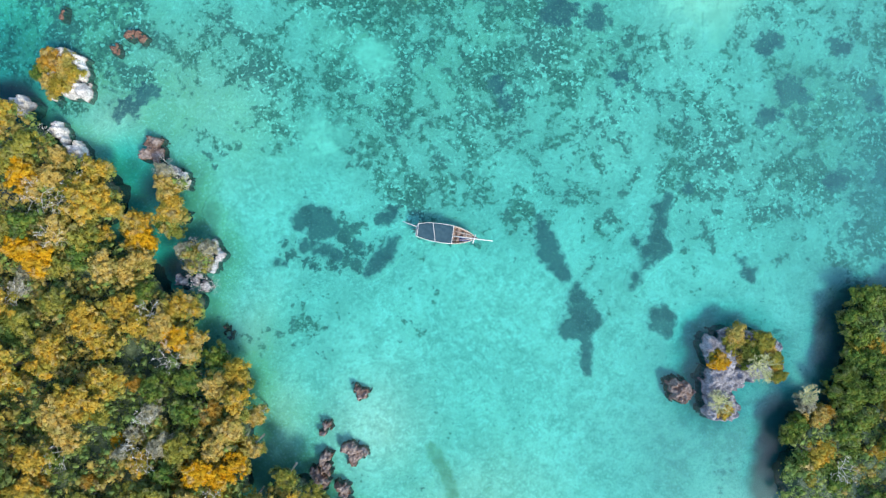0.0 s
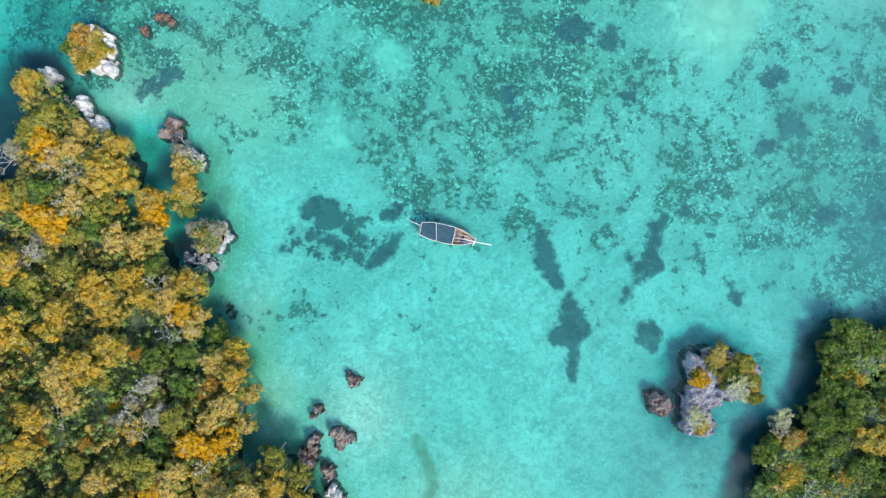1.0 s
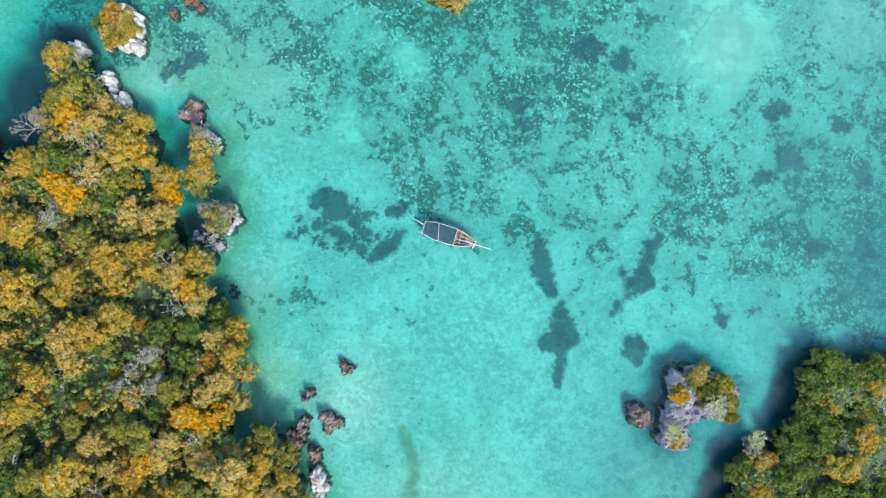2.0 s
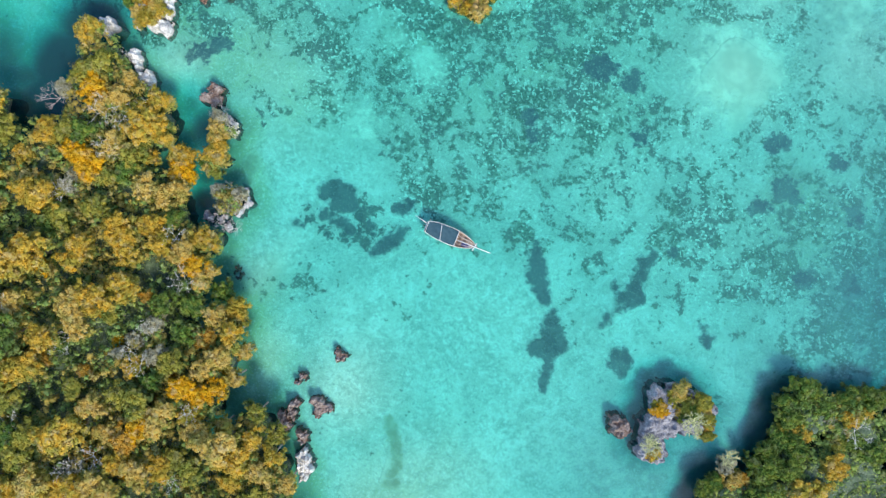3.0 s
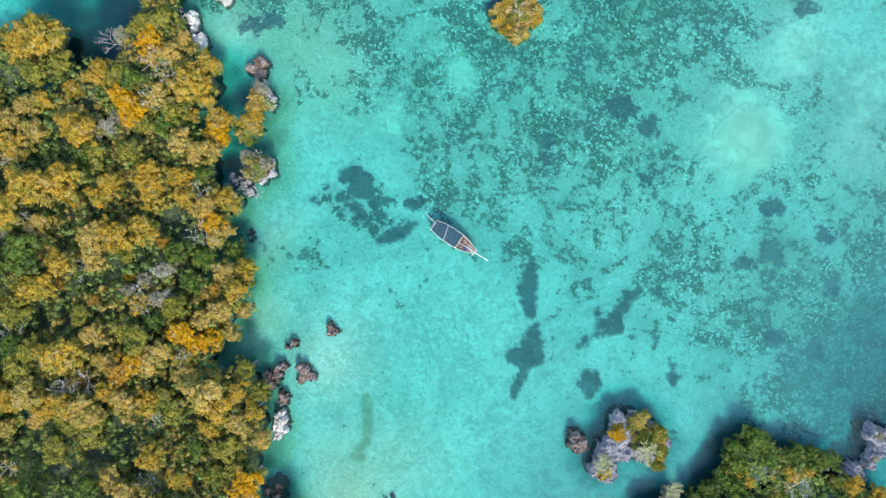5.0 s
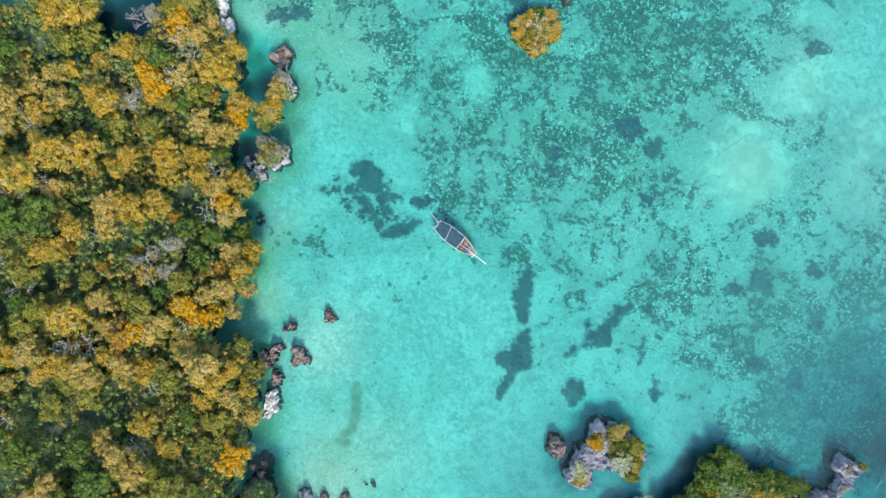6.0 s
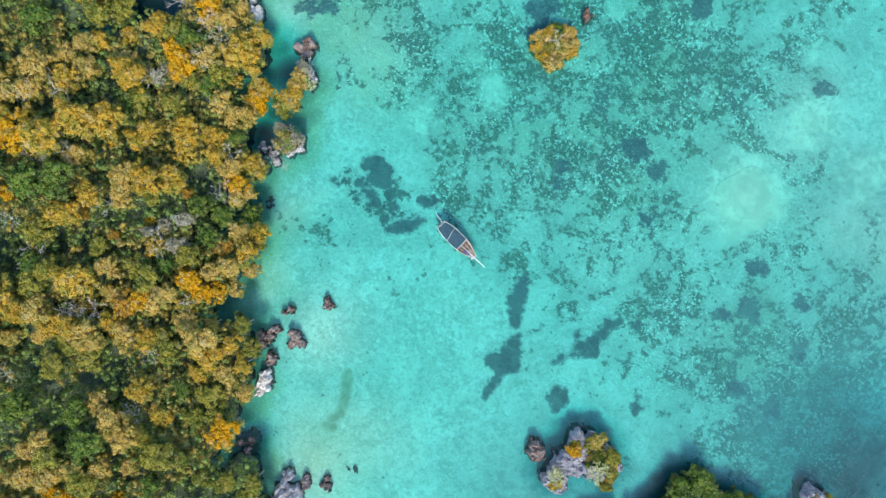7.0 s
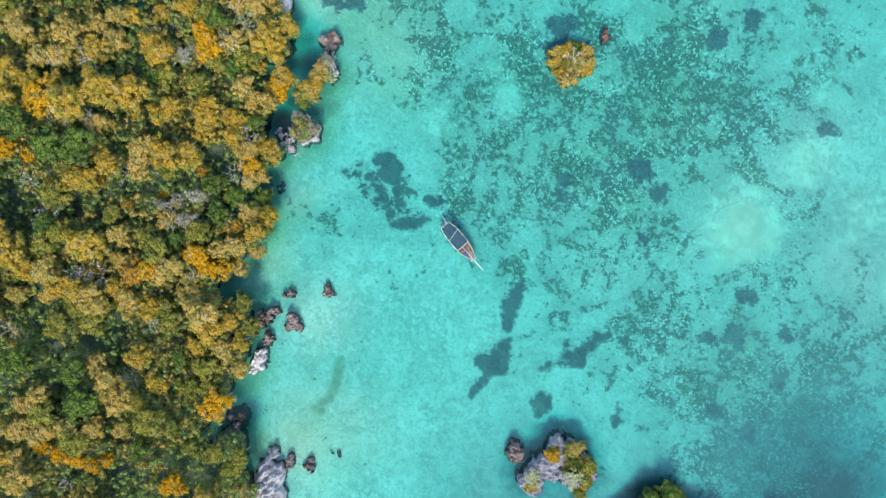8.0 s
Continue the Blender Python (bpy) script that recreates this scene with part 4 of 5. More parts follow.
# single trees: place and crown radius
NORTH_TREES = {
    "ochre": [(-49.1, 1.8, 1.2), (-63.4, 18.3, 2.2), (-49.9, 10.6, 2.0), (-50.9, 6.5, 3.0), (-48.4, 6.2, 2.2), (-45.3, 3.2, 2.0), (-63.2, -8.0, 3.2), (-64.1, -19.0, 3.1), (-61.6, -16.6, 3.1), (-72.1, -6.4, 2.2), (-76.0, 3.3, 3.4), (-68.5, -2.7, 1.6), (-65.7, 1.7, 2.0), (-49.8, -10.0, 2.5), (-48.1, -12.7, 2.2), (-45.5, -8.4, 2.2), (-43.3, -10.5, 2.2), (-54.8, -13.7, 2.2), (-55.8, -16.4, 2.0), (-38.1, -8.4, 1.8), (-36.6, -8.6, 1.4), (-39.3, 6.2, 1.4), (-40.3, 4.6, 1.5), (-71.5, -14.8, 2.3)],
    "tan": [(-35.2, -12.6, 1.2), (-36.2, -14.8, 1.7), (-56.4, 9.8, 2.2), (-58.6, 7.8, 1.6), (-55.2, 2.3, 2.2), (-48.5, -2.8, 2.4), (-45.4, -2.9, 2.0), (-39.9, -10.7, 2.2), (-38.8, 4.2, 1.2), (-40.4, 9.2, 1.3), (-40.2, 7.6, 1.4), (-43.4, -2.0, 1.6), (-39.1, 8.2, 0.9), (-55.5, 12.5, 1.4), (-66.3, -6.2, 1.8)],
    "olive": [(-50.5, 3.0, 1.3), (-39.3, 2.4, 1.4), (-36.2, -0.4, 0.8), (-29.3, -19.3, 1.3), (-59.5, 14.3, 2.2), (-62.4, 11.7, 2.0), (-72.0, 0.4, 2.5), (-62.6, 2.8, 2.0), (-51.8, 0.9, 2.3), (-59.4, -10.5, 2.3), (-54.1, -7.6, 2.3), (-52.5, 8.3, 1.8), (-54.9, -2.6, 2.0), (-74.9, -2.5, 2.3)],
    "green": [(-59.9, 3.3, 2.2), (-52.4, -1.3, 2.0), (-60.8, -12.0, 2.0), (-43.3, -6.6, 1.6), (-40.9, 3.2, 1.0)],
    "gold": [(-60.4, 10.1, 2.4), (-57.6, -1.7, 2.4), (-44.6, 1.0, 2.3), (-59.9, -18.6, 1.3), (-37.5, -7.9, 1.3)],
    "silver": [(-60.2, -5.5, 1.8), (-59.5, -3.3, 1.4), (-40.3, 10.4, 1.3), (-34.4, -0.2, 1.2), (-40.9, 10.6, 0.9), (-35.0, -2.3, 1.1), (-38.1, -0.4, 1.1), (-36.9, -2.6, 1.0), (-65.4, 9.0, 1.4)],
}
SOUTH_TREES = {
    "ochre": [(-80.6, -28.1, 2.6), (-76.9, -26.9, 2.0), (-77.9, -31.1, 2.0), (-73.4, -23.9, 1.8), (-59.4, -33.8, 2.0), (-56.5, -32.6, 1.9), (-60.9, -38.2, 1.9), (-54.4, -51.8, 2.0), (-49.8, -20.4, 2.6), (-46.6, -18.2, 2.3), (-56.3, -28.4, 2.4), (-58.2, -33.5, 2.2), (-41.9, -29.2, 1.7), (-29.5, -17.0, 1.7), (-29.2, -20.4, 1.9), (-48.9, -41.1, 3.0), (-40.5, -43.6, 1.9), (-34.1, -42.6, 2.1), (-48.1, -50.1, 2.1), (-23.6, -38.8, 2.4), (-22.1, -35.0, 1.7), (-23.3, -41.9, 1.9), (-18.6, -36.9, 1.7), (-45.3, -48.6, 2.4)],
    "tan": [(-76.7, -15.5, 2.8), (-75.6, -19.8, 2.0), (-70.7, -11.6, 2.2), (-75.0, -11.4, 2.0), (-73.3, -7.9, 2.0), (-85.7, -20.6, 2.0), (-52.2, -49.8, 2.0), (-53.3, -56.2, 1.9), (-37.4, -73.9, 2.1), (-34.0, -71.0, 2.1), (-31.0, -67.6, 2.1), (-27.7, -64.7, 1.9), (-24.1, -62.1, 1.7), (-39.9, -70.3, 1.7), (-30.1, -59.6, 1.4), (-53.2, -22.6, 2.4), (-51.8, -25.3, 2.1), (-32.6, -18.8, 1.9), (-29.7, -24.3, 2.1), (-27.2, -23.4, 1.6), (-31.6, -26.8, 1.7), (-27.3, -27.1, 1.6), (-46.4, -36.4, 2.2), (-43.7, -40.1, 1.9), (-36.1, -35.0, 2.4), (-30.1, -36.1, 2.1), (-27.3, -34.6, 1.3), (-37.5, -44.1, 2.4), (-51.7, -49.1, 2.4), (-49.2, -52.4, 1.9), (-20.0, -39.6, 1.9), (-15.4, -40.6, 1.6), (-62.3, -24.9, 2.2)],
    "olive": [(-20.5, -56.4, 2.6), (-24.4, -56.5, 1.9), (-17.4, -55.5, 1.7), (-19.7, -48.4, 1.9), (-12.6, -56.5, 1.7), (-8.9, -53.8, 2.0), (-5.2, -52.2, 1.6), (-4.9, -54.9, 1.7), (-47.4, -23.1, 1.4), (-59.4, -38.3, 2.4), (-36.3, -26.7, 1.9), (-39.5, -33.4, 2.4), (-42.3, -33.5, 2.1), (-29.9, -42.0, 2.1), (-32.3, -40.6, 1.7), (-54.6, -46.4, 2.4), (-39.8, -50.8, 2.4), (-44.1, -54.7, 2.4), (-54.1, -42.5, 2.1), (-18.8, -33.8, 1.6), (-22.6, -31.2, 1.6), (-19.8, -44.1, 2.1), (-17.3, -45.9, 1.9), (-31.9, -29.7, 1.2), (-50.3, -34.6, 1.9)],
    "green": [(-40.1, -18.8, 1.9), (-36.5, -18.4, 2.1), (-36.0, -22.4, 1.9), (-54.8, -29.9, 1.0), (-57.4, -43.7, 1.9), (-24.7, -45.9, 1.7), (-32.9, -15.3, 1.7), (-38.7, -30.4, 1.6)],
    "gold": [(-71.7, -38.3, 2.0), (-68.3, -36.7, 1.5), (-32.5, -74.2, 1.5), (-29.4, -72.5, 1.6), (-26.6, -71.2, 1.6), (-23.7, -70.0, 1.5), (-22.4, -68.1, 1.2), (-49.0, -40.4, 1.4), (-49.5, -42.1, 1.3), (-46.5, -50.2, 1.3), (-46.2, -26.7, 1.0), (-39.8, -46.3, 1.0), (-34.1, -30.2, 2.1), (-31.1, -30.8, 1.9), (-28.9, -29.1, 1.6), (-36.7, -29.4, 1.1), (-29.4, -26.8, 1.0), (-48.7, -40.3, 1.2), (-49.4, -22.6, 1.2), (-40.8, -45.5, 1.0)],
    "orange": [(-43.4, -18.7, 1.2), (-56.0, -32.0, 1.3), (-49.4, -31.9, 1.2), (-32.6, -22.6, 1.5), (-40.6, -39.6, 2.1), (-34.3, -23.2, 1.2), (-45.1, -43.9, 1.2)],
    "silver": [(-40.7, -22.2, 1.7), (-39.1, -26.8, 1.7), (-43.3, -25.5, 1.2), (-44.7, -27.9, 1.2), (-47.0, -46.4, 1.3)],
}
n = 0
for spots in (NORTH_TREES, SOUTH_TREES):
    for kind, list_of in spots.items():
        for x, y, r in list_of:
            z, f = land_height(x, y, WEST, 2.6)
            plant(x, y, r * 1.08, kind, z if f > -1 else 0.2, 1000 + n, tall=tree_top(x, y))
            n += 1


def wooded(lobes, top, box, count, kinds, seed, group, near=0.72, radii=(1.7, 2.9), margin=0.9):
    """Scatter trees over a piece of land, the large ones first, none too close to another."""
    rng = random.Random(seed)
    made, tries = 0, 0
    while made < count and tries < 60000:
        tries += 1
        x, y = rng.uniform(box[0], box[1]), rng.uniform(box[2], box[3])
        r = radii[1] - (radii[1] - radii[0]) * (made / count) * rng.uniform(0.7, 1.0)
        z, f = land_height(x, y, lobes, top)
        if f < margin * r * 0.62 or any((x - a) ** 2 + (y - b) ** 2 < (near * (r + c)) ** 2 for a, b, c in planted):
            continue
        glade = lobes is WEST and float(inside(np.array([x]), np.array([y]), GLADES)[0]) > 0
        if glade and rng.random() < 0.75:
            continue
        patch = float(grain(np.array([x]), np.array([y]), 9, 2, seed)[0])
        pick = min(len(kinds) - 1, max(0, int((0.5 + 0.75 * patch + rng.uniform(-0.42, 0.42)) * len(kinds))))
        plant(x, y, r, "green" if glade else kinds[pick], z, seed * 7919 + tries, group, tree_top(x, y) if lobes is WEST else 1.0)
        made += 1


wooded(WEST, 2.6, (-97, -3, -92, 23), 300 - len(planted), ["green", "green", "olive", "ochre", "tan", "ochre", "olive", "olive", "tan", "ochre", "gold"], 7, "trees on the limestone shore", 0.54, (1.8, 3.4), 0.55)
HEADLAND = "trees on the eastern headland"
EAST_TREES = {
    "tan": [(51.2, -24.0, 1.9), (50.2, -30.6, 1.7)], "orange": [(52.0, -23.3, 1.2), (50.2, -25.2, 0.9)],
    "olive": [(49.9, -32.4, 1.5), (52.2, -27.2, 1.5), (73.0, -8.3, 1.5), (64.8, -14.0, 1.5), (56.3, -14.5, 1.2), (55.6, -19.6, 1.2), (60.4, -12.4, 1.1)],
    "green": [(49.2, -29.6, 1.8), (51.6, -30.4, 1.8), (68.2, -6.1, 1.9), (70.3, -13.9, 2.3), (66.8, -13.0, 1.8), (53.2, -32.4, 2.0), (55.4, -28.5, 1.8), (55.8, -20.2, 2.2), (56.0, -10.2, 1.9), (56.4, -15.6, 2.0), (54.8, -18.2, 1.6), (48.2, -24.8, 1.5), (47.0, -26.4, 1.5), (58.0, -7.4, 2.6), (55.2, -21.3, 1.9), (57.3, -23.8, 2.2), (53.2, -20.2, 1.4), (56.9, -12.0, 2.2), (61.2, -9.4, 2.1), (58.9, -16.4, 2.3), (64.5, -6.8, 1.8), (70.8, -5.2, 1.8)],
    "ochre": [(50.9, -28.3, 2.1), (59.0, -14.2, 1.8), (58.9, -28.5, 1.5), (65.4, -10.4, 1.9), (67.4, -8.7, 1.6), (75.5, -7.6, 2.2)],
    "silver": [(49.3, -21.7, 1.4), (49.4, -27.9, 1.2), (62.5, -10.5, 1.4)],
}
for kind, list_of in EAST_TREES.items():
    for x, y, r in list_of:
        plant(x, y, r * 1.05, kind, 1.0, 3000 + n, HEADLAND, 1.0)
        n += 1
wooded(EAST, 2.6, (44, 84, -40, -4), 36, ["green", "green", "green", "olive", "green", "green", "ochre"], 8, "trees on the eastern headland", 0.6, (1.3, 3.0), 0.55)

# shrubs on the islets
ISLET = "shrubs on the limestone islets"
for x, y, r, kind in ((37.4, -16.0, 1.3, "gold"), (36.9, -15.2, 0.8, "olive"), (39.5, -12.7, 1.3, "tan"), (39.0, -13.8, 1.1, "olive"), (42.9, -13.3, 1.5, "olive"), (44.9, -15.8, 1.2, "olive"), (45.3, -18.2, 1.0, "olive"),
                      (41.1, -14.7, 1.2, "olive"), (44.4, -14.3, 0.9, "tan"), (42.2, -15.2, 1.2, "green"), (45.2, -16.9, 0.9, "orange"), (41.0, -16.4, 0.8, "green"), (38.2, -22.9, 1.0, "ochre"), (37.8, -21.4, 0.8, "green"), (40.4, -15.8, 0.7, "tan")):
    plant(x, y, 1.22 * r, kind, 1.3, int(x * 100), ISLET, 0.55)
for x, y, r, kind in ((-56.8, 26.5, 1.4, "orange"), (-57.9, 27.2, 0.9, "tan"), (-54.9, 26.3, 1.1, "tan"), (-54.5, 24.6, 1.0, "ochre"), (-56.0, 22.8, 1.1, "ochre"), (-57.6, 23.7, 1.0, "tan"), (-59.5, 24.7, 0.8, "green"),
                      (-55.4, 25.2, 0.9, "tan"), (-57.2, 21.9, 0.7, "tan"), (-54.8, 23.2, 0.7, "tan"), (-58.5, 25.8, 0.8, "ochre"), (-56.4, 23.9, 0.8, "ochre")):
    plant(x, y, 1.35 * r, kind, 1.6, int(-x * 100), ISLET, 0.6)
for k, (x, y, size, z) in enumerate(((42.4, -16.5, 1.2, 2.9), (37.1, -21.8, 0.9, 2.4), (36.9, -20.9, 0.6, 2.1), (48.9, -20.2, 0.8, 3.0), (-38.4, 9.0, 0.7, 2.0))):
    succulent(x, y, size, z, k)
for x, y, r, kind in ((-8.6, 42.8, 1.1, "green"), (-6.9, 40.4, 1.3, "olive"), (-7.9, 39.3, 1.1, "olive"), (-5.8, 41.2, 1.0, "tan"), (-10.6, 39.9, 1.0, "tan"), (-6.5, 43.6, 1.0, "tan"), (-7.9, 37.3, 1.0, "ochre"),
                      (-5.2, 38.0, 1.1, "tan"), (-4.4, 40.8, 1.0, "ochre"), (-6.3, 37.0, 1.1, "tan"), (-9.5, 38.5, 1.0, "ochre"), (-9.6, 41.4, 1.1, "ochre"), (-4.8, 42.4, 1.0, "tan"), (-8.0, 41.4, 1.0, "olive")):
    plant(x, y, 1.25 * r, kind, 0.4, int(-x * 100) + 7, ISLET, 0.45)
for x, y, r, kind in ((76.4, 2.0, 1.0, "silver"), (78.4, 3.2, 1.0, "olive"), (77.7, -1.6, 0.9, "silver")):
    plant(x, y, r, kind, 1.0, int(x * 100), ISLET, 0.6)
for k, (x, y, s, z) in enumerate(((-39.0, 9.6, 1.0, 2.6), (-58.0, 7.0, 1.5, 3.6), (-52.4, 7.8, 1.3, 3.6),
                                  (-66.4, 7.2, 1.4, 2.4), (-27.4, -23.6, 0.9, 3.6), (-41.6, -9.2, 1.2, 5.0), (-38.6, -15.2, 1.3, 5.2), (-53.2, -28.0, 1.5, 6.0),
                                  (-46.6, -47.6, 1.6, 6.5), (-57.8, -43.0, 1.6, 6.5), (-33.6, -5.4, 0.8, 3.0), (66.4, -11.4, 1.3, 3.2), (53.6, -30.5, 1.2, 3.2),
                                  (-72.0, -16.0, 1.7, 5.4), (-67.0, -30.0, 1.7, 6.0), (-28.6, -55.0, 1.5, 6.2), (-64.0, -50.0, 1.6, 6.4), (-7.4, 40.6, 1.0, 2.0),
                                  (-40.6, 11.2, 1.0, 2.0), (-38.6, 9.8, 0.8, 2.0), (-35.4, -0.6, 1.0, 2.0), (-36.8, -2.0, 0.9, 2.0), (-36.4, 0.4, 0.7, 2.0), (-36.4, -5.6, 0.7, 1.8), (-58.2, 16.2, 0.8, 2.4))):
    bare(x, y, s, z, k)


BARE_SPOTS = [(-66.6, -27.2), (-63.7, -24.3), (-64.6, -39.4), (-44.2, -43.5), (-47.6, -45.8), (-31.7, -44.1), (-54.8, 6.1), (-55.4, 1.4), (-42.7, -26.9), (-41.3, -23.1), (-40.9, -28.6), (-50.1, -61.4), (-24.7, -75.1), (-31.8, -33.3), (-75.4, -20.9), (-60.4, -6.6)]
for k, (x, y) in enumerate(BARE_SPOTS):
    bare(x, y, 0.8 + 0.12 * (k % 4), 2.5 + tree_top(x, y), k + 40)


# low undergrowth that fills the gaps between the crowns
def undergrowth(name, lobes, top, box, count, mat, seed, label, low=0.0, patches=-9.0):
    rng = np.random.default_rng(seed)
    x, y = rng.uniform(box[0], box[1], 6 * count), rng.uniform(box[2], box[3], 6 * count)
    f = inside(x, y, lobes)
    keep = np.nonzero((f > 0.35) & (grain(x, y, 8, 2, 57) > patches) & ((patches < -1) | (inside(x, y, GLADES) < 0)))[0][:count]
    x, y, f = x[keep], y[keep], f[keep]
    tall = 0.95 * (1.9 + 3.2 * np.clip((-y - 4) / 20, 0, 1)) if lobes is WEST else 0.35
    z = top * (0.80 + 0.20 * step(0, 3.0, f)) - 0.3 + tall * (low + (1 - low) * rng.random(len(x)))
    lumps = np.stack([x, y, z, 0.36 + 0.5 * rng.random(len(x))], 1).tolist()
    v, f, facing = leafage(rng, lumps, 52, 0.15, 0.55)
    tagged(new(name, link_mesh(name, v.tolist(), f.tolist(), mat, True, facing.tolist())), label, "undergrowth", kind="stuff")


undergrowth("undergrowth", WEST, 2.6, (-97, 2, -92, 22), 9000, UNDER, 401, "dark green undergrowth between dry scrub trees")
undergrowth("undergrowth", EAST, 2.6, (44, 84, -40, -4), 1900, UNDER, 402, "dark green undergrowth on the eastern headland")
undergrowth("undergrowth", WEST, 2.6, (-97, 2, -92, 22), 5200, DRY_UNDER, 403, "dry ochre undergrowth between scrub trees", 0.55, -0.12)
undergrowth("undergrowth", EAST, 2.6, (44, 84, -40, -4), 130, DRY_UNDER, 404, "dry ochre undergrowth on the eastern headland", 0.5, 0.0)


# ---- the boat ----
def part(name, verts, faces, mat, parent, label="", smooth=False):
    ob = new(name, link_mesh(name, [tuple(v) for v in verts], [tuple(f) for f in faces], mat, smooth))
    ob.parent = parent
    if label:
        ob["label"] = label
    return ob


def spar(name, a, b, ra, rb, mat, parent, label="", sides=8):
    verts, faces = [], []
    tube(None, verts, faces, a, b, ra, rb, sides)
    faces.append(tuple(range(sides))[::-1])
    return part(name, verts, faces, mat, parent, label, True)


def plank(name, x0, x1, y0, y1, z0, z1, mat, parent, label=""):
    bm = bmesh.new()
    bmesh.ops.create_cube(bm, size=1.0, matrix=Matrix.LocRotScale(((x0 + x1) / 2, (y0 + y1) / 2, (z0 + z1) / 2), None, (x1 - x0, y1 - y0, z1 - z0)))
    bmesh.ops.bevel(bm, geom=bm.edges[:], offset=0.02, segments=1, affect="EDGES")
    me = bpy.data.meshes.new(name)
    bm.to_mesh(me)
    bm.free()
    me.materials.append(mat)
    ob = new(name, me)
    ob.parent = parent
    if label:
        ob["label"] = label
    return ob


def half_beam(s):
    """Half the boat's width, s from 0 at the transom to 1 at the stem."""
    return 0.84 + 0.46 * math.sin(min(1.0, s / 0.5) * 1.5708) if s < 0.5 else 1.30 * max(0.0, 1 - ((s - 0.5) / 0.5) ** 2.1)


def build_boat():
    boat = new("boat")
    boat.matrix_world = pose(-1.03, 1.85, 0.0, 0, 0, -7.7)
    tagged(boat, "wooden dhow-like boat with a blue-grey canopy, moored", "boat")
    long, stations, ring = 8.5, 25, 9
    verts, faces = [], []
    for skin in (0.0, 0.09):
        for i in range(stations):
            s = i / (stations - 1)
            w = max(0.03, half_beam(s) - skin)
            sheer, keel = 0.62 + 0.28 * s * s + 0.12 * (1 - s) ** 2, -0.42 + skin + 0.35 * s ** 4
            for k in range(ring):
                a = math.pi * k / (ring - 1)
                y = -math.cos(a)
                verts.append((s * long - long / 2 + 0.25 * s * (1 - abs(math.sin(a))), w * math.copysign(abs(y) ** 0.7, y), sheer - (sheer - keel) * math.sin(a) ** 0.8))
    for layer in (0, 1):
        o = layer * stations * ring
        for i in range(stations - 1):
            for k in range(ring - 1):
                q = (o + i * ring + k, o + i * ring + k + 1, o + (i + 1) * ring + k + 1, o + (i + 1) * ring + k)
                faces.append(q if layer else q[::-1])
        faces.append(tuple(o + k for k in range(ring)))
    o = stations * ring
    for i in range(stations - 1):
        for k in (0, ring - 1):
            faces.append((i * ring + k, (i + 1) * ring + k, o + (i + 1) * ring + k, o + i * ring + k))
    part("hull", verts, faces, BOAT_WOOD, boat, "weathered brown planked hull", True)

    def edge_at(s, side, up=0.0, out=0.0):
        return Vector((s * long - long / 2 + 0.25 * s, side * (half_beam(s) + out), 0.62 + 0.28 * s * s + 0.12 * (1 - s) ** 2 + up))

    for side in (-1, 1):
        verts, faces = [], []
        for i in range(24):
            tube(None, verts, faces, edge_at(i / 24, side, 0.03), edge_at((i + 1) / 24, side, 0.03), 0.08, 0.08, 6)
        part("gunwale", verts, faces, PALE_WOOD, boat, "pale worn wooden gunwale", True)
    # floor boards, thwarts and foredeck
    for k in range(7):
        y = -0.84 + 0.28 * k
        plank("floor_board", -3.9, 2.9 - abs(y) * 1.3, y - 0.13, y + 0.13, -0.02, 0.03, BOAT_WOOD, boat)
    for x, w in ((1.75, 1.08), (2.6, 0.80)):
        plank("thwart", x - 0.13, x + 0.13, -w, w, 0.48, 0.54, BOAT_WOOD, boat)
    for k in range(6):
        x = 2.9 + 0.2 * k
        w = half_beam((x + 4.25) / 8.5) - 0.12
        plank("foredeck_board", x - 0.09, x + 0.09, -max(0.1, w), max(0.1, w), 0.60, 0.65, BOAT_WOOD if k % 2 else PALE_WOOD, boat)
    plank("transom", -4.36, -4.22, -0.80, 0.80, -0.1, 0.84, DARK_WOOD, boat, "dark wooden transom")
    plank("rudder", -4.80, -4.36, -0.05, 0.05, -0.4, 0.75, DARK_WOOD, boat, "dark wooden rudder")
    # canopy: two sagging cloth panels between cross bars
    bars = ((-4.05, 0.90, 0.0), (-1.70, 1.30, 0.32), (0.95, 1.26, 0.0))  # place, half width, skew

    def spread_of(a, b, s, v):
        w = a[1] + (b[1] - a[1]) * math.sin(s * 1.5708) if a[1] < b[1] else a[1] + (b[1] - a[1]) * s + 0.05 * math.sin(s * math.pi)
        return a[0] + (b[0] - a[0]) * s - v * (a[2] + (b[2] - a[2]) * s), v * w

    for a, b in zip(bars, bars[1:]):
        verts, faces, nx, ny = [], [], 15, 15
        for i in range(nx):
            for j in range(ny):
                s, v = i / (nx - 1), j / (ny - 1) * 2 - 1
                x, y = spread_of(a, b, s, v * 0.98)
                sag = 0.10 * math.sin(s * math.pi) * (1 - v * v) - 0.025 * math.sin(v * 11 + x * 2.0) - 0.012 * math.sin(x * 9 + v * 4)
                verts.append((x, y, 1.50 + 0.14 * (1 - v * v) - sag))
        for i in range(nx - 1):
            for j in range(ny - 1):
                q = i * ny + j
                faces.append((q, q + ny, q + ny + 1, q + 1))
        cloth = part("canopy", verts, faces, CANVAS, boat, "blue-grey canvas canopy panel", True)
        thick = cloth.modifiers.new("thickness", "SOLIDIFY")
        thick.thickness = 0.02
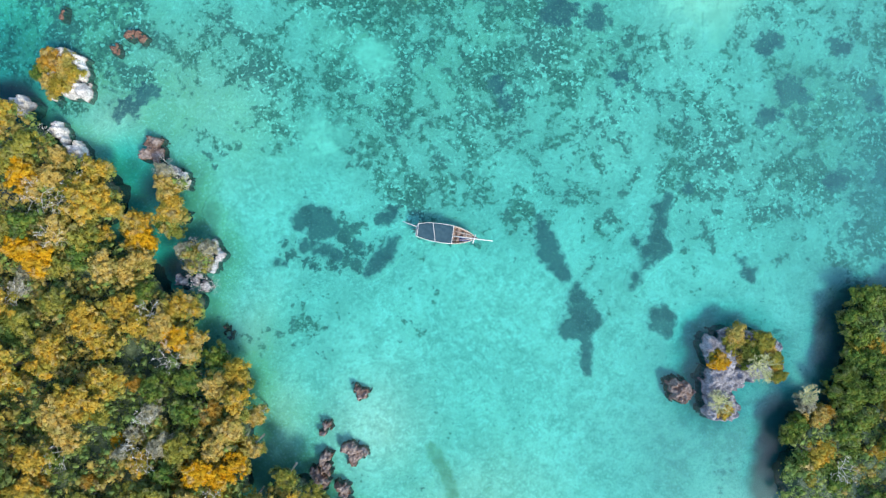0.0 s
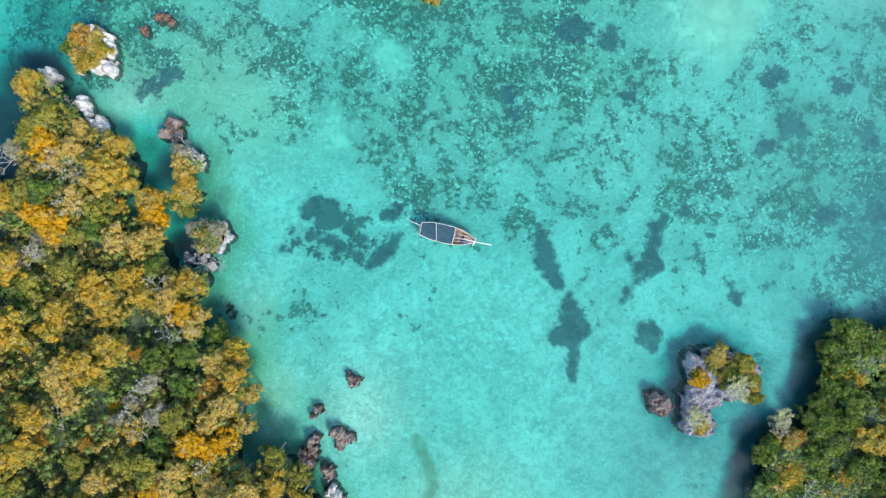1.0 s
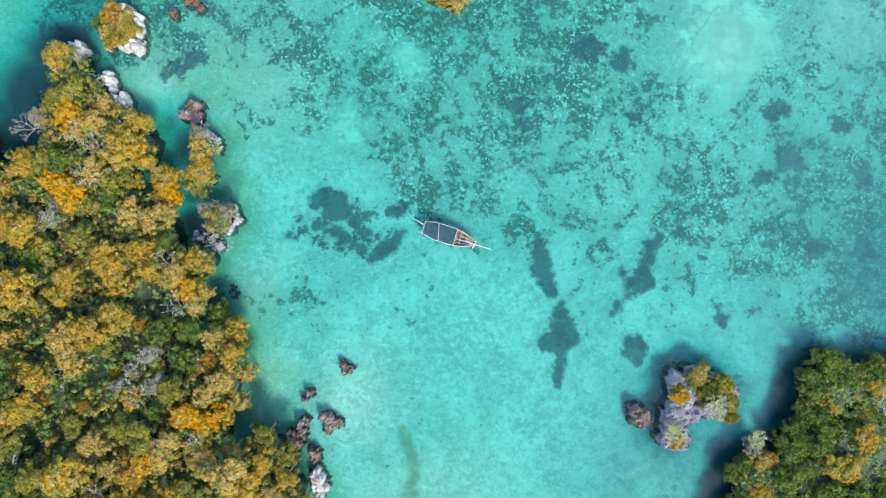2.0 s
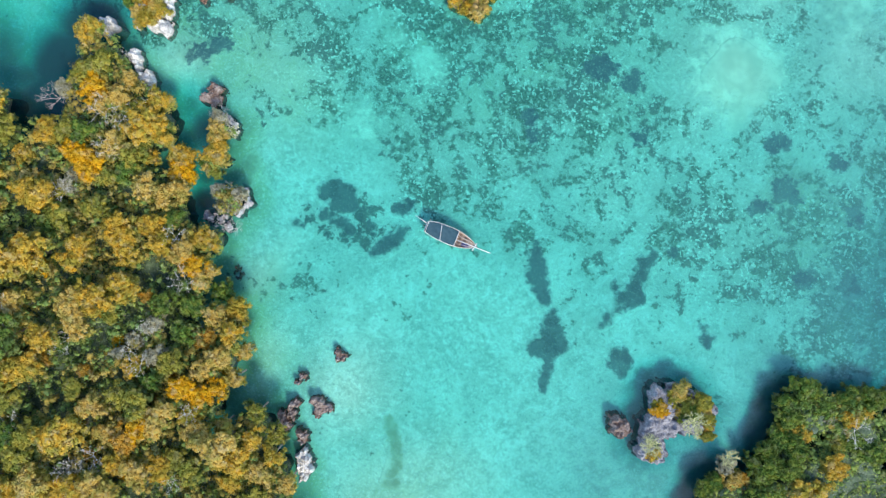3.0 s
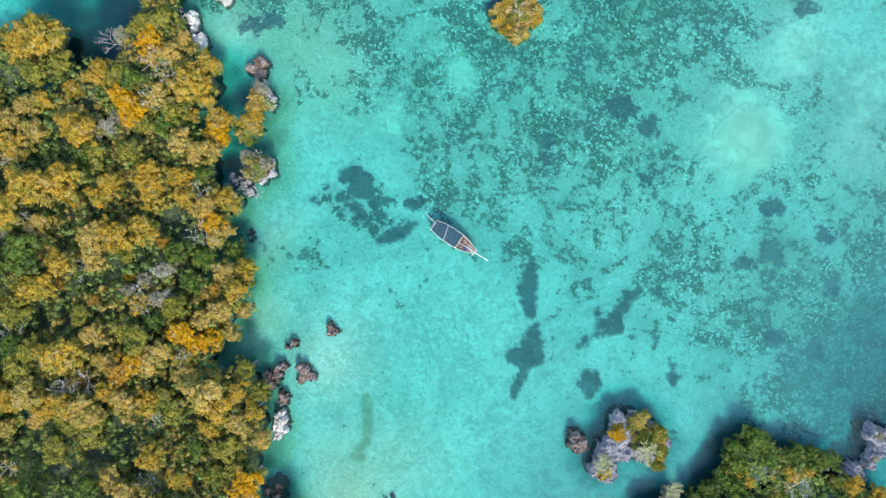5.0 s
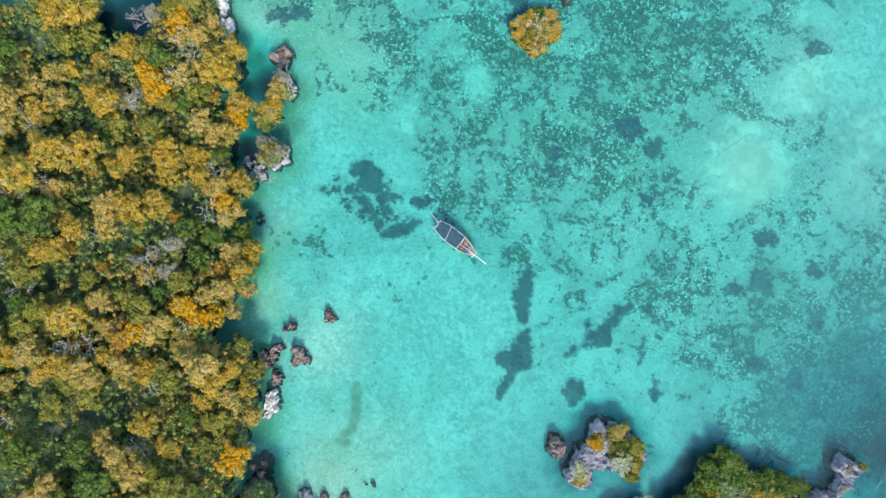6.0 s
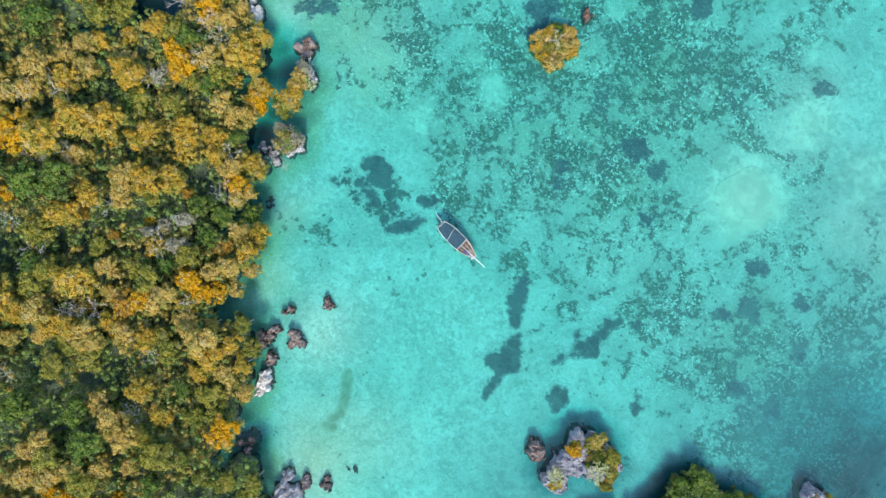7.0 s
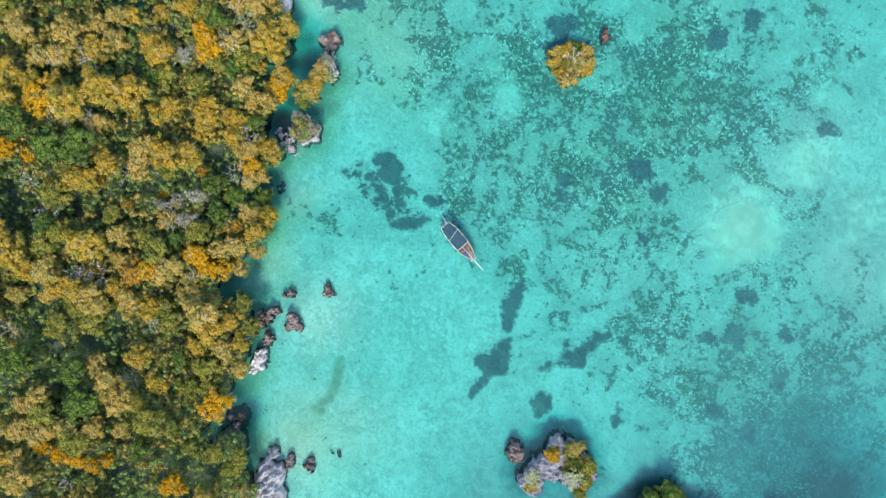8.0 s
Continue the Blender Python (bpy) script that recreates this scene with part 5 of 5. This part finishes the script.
    for x, w, skew in bars:
        verts, faces = [], []
        for k in range(8):
            a, b = -1 + k / 4, -1 + (k + 1) / 4
            tube(None, verts, faces, (x - a * skew, a * (w + 0.05), 1.54 + 0.14 * (1 - a * a)), (x - b * skew, b * (w + 0.05), 1.54 + 0.14 * (1 - b * b)), 0.05, 0.05, 6)
        part("canopy_bar", verts, faces, WHITE_PAINT, boat, "white canopy cross bar", True)
        for side in (-1, 1):
            spar("canopy_post", (x - side * skew, side * w, 0.6), (x - side * skew, side * w, 1.53), 0.045, 0.045, WHITE_PAINT, boat)
    for side in (-1, 1):
        verts, faces = [], []
        for a, b in zip(bars, bars[1:]):
            for i in range(8):
                p = [(*spread_of(a, b, s, side), 1.52) for s in (i / 8, (i + 1) / 8)]
                tube(None, verts, faces, p[0], p[1], 0.034, 0.034, 6)
        part("canopy_rail", verts, faces, WHITE_PAINT, boat, "white canopy side rail", True)
    # spars
    spar("bowsprit", (0.95, -0.18, 1.25), (6.75, -0.12, 1.35), 0.085, 0.05, WHITE_PAINT, boat, "long white bowsprit")
    spar("boom", (1.0, 0.55, 0.95), (3.9, 0.25, 0.98), 0.06, 0.045, PALE_WOOD, boat, "pale wooden spar laid along the bow")
    spar("boom", (1.0, -0.78, 0.95), (3.8, -0.30, 0.98), 0.05, 0.04, PALE_WOOD, boat, "pale wooden spar laid along the bow")
    spar("bow_crossbar", (3.95, -0.85, 1.05), (4.2, 0.50, 1.05), 0.075, 0.075, WHITE_PAINT, boat, "white cross bar at the stem")
    spar("stern_spar", (-4.1, 0.42, 1.3), (-6.45, 0.95, 1.1), 0.055, 0.04, WHITE_PAINT, boat, "white spar reaching out over the stern")
    spar("stern_post", (-4.3, -0.80, 1.1), (-4.25, 0.62, 1.2), 0.06, 0.06, WHITE_PAINT, boat)
    spar("stern_post", (-4.35, 0.25, 0.8), (-4.15, 0.72, 1.3), 0.09, 0.09, WHITE_PAINT, boat)
    spar("mast", (-4.0, 0.95, 0.6), (-3.95, 1.25, 2.9), 0.045, 0.03, BOAT_WOOD, boat, "short upright pole at the stern")
    # a folded tarpaulin lies on the foredeck
    verts, faces = [], []
    rng = np.random.default_rng(5)
    for i in range(9):
        for j in range(7):
            s, v = i / 8, j / 6 * 2 - 1
            edge = min(i, 8 - i, j, 6 - j)
            verts.append((2.0 + 1.8 * s, -0.46 + v * (0.30 - 0.14 * s), 0.66 + (0.0 if edge == 0 else 0.16 + 0.07 * rng.random())))
    for i in range(8):
        for j in range(6):
            a = i * 7 + j
            faces.append((a, a + 7, a + 8, a + 1))
    tarp = new("tarpaulin", link_mesh("tarpaulin", verts, faces, BLUE_CLOTH))
    tarp.matrix_world = boat.matrix_world
    tagged(tarp, "crumpled navy-blue tarpaulin on the boat's foredeck", "tarpaulin")
    return boat


build_boat()
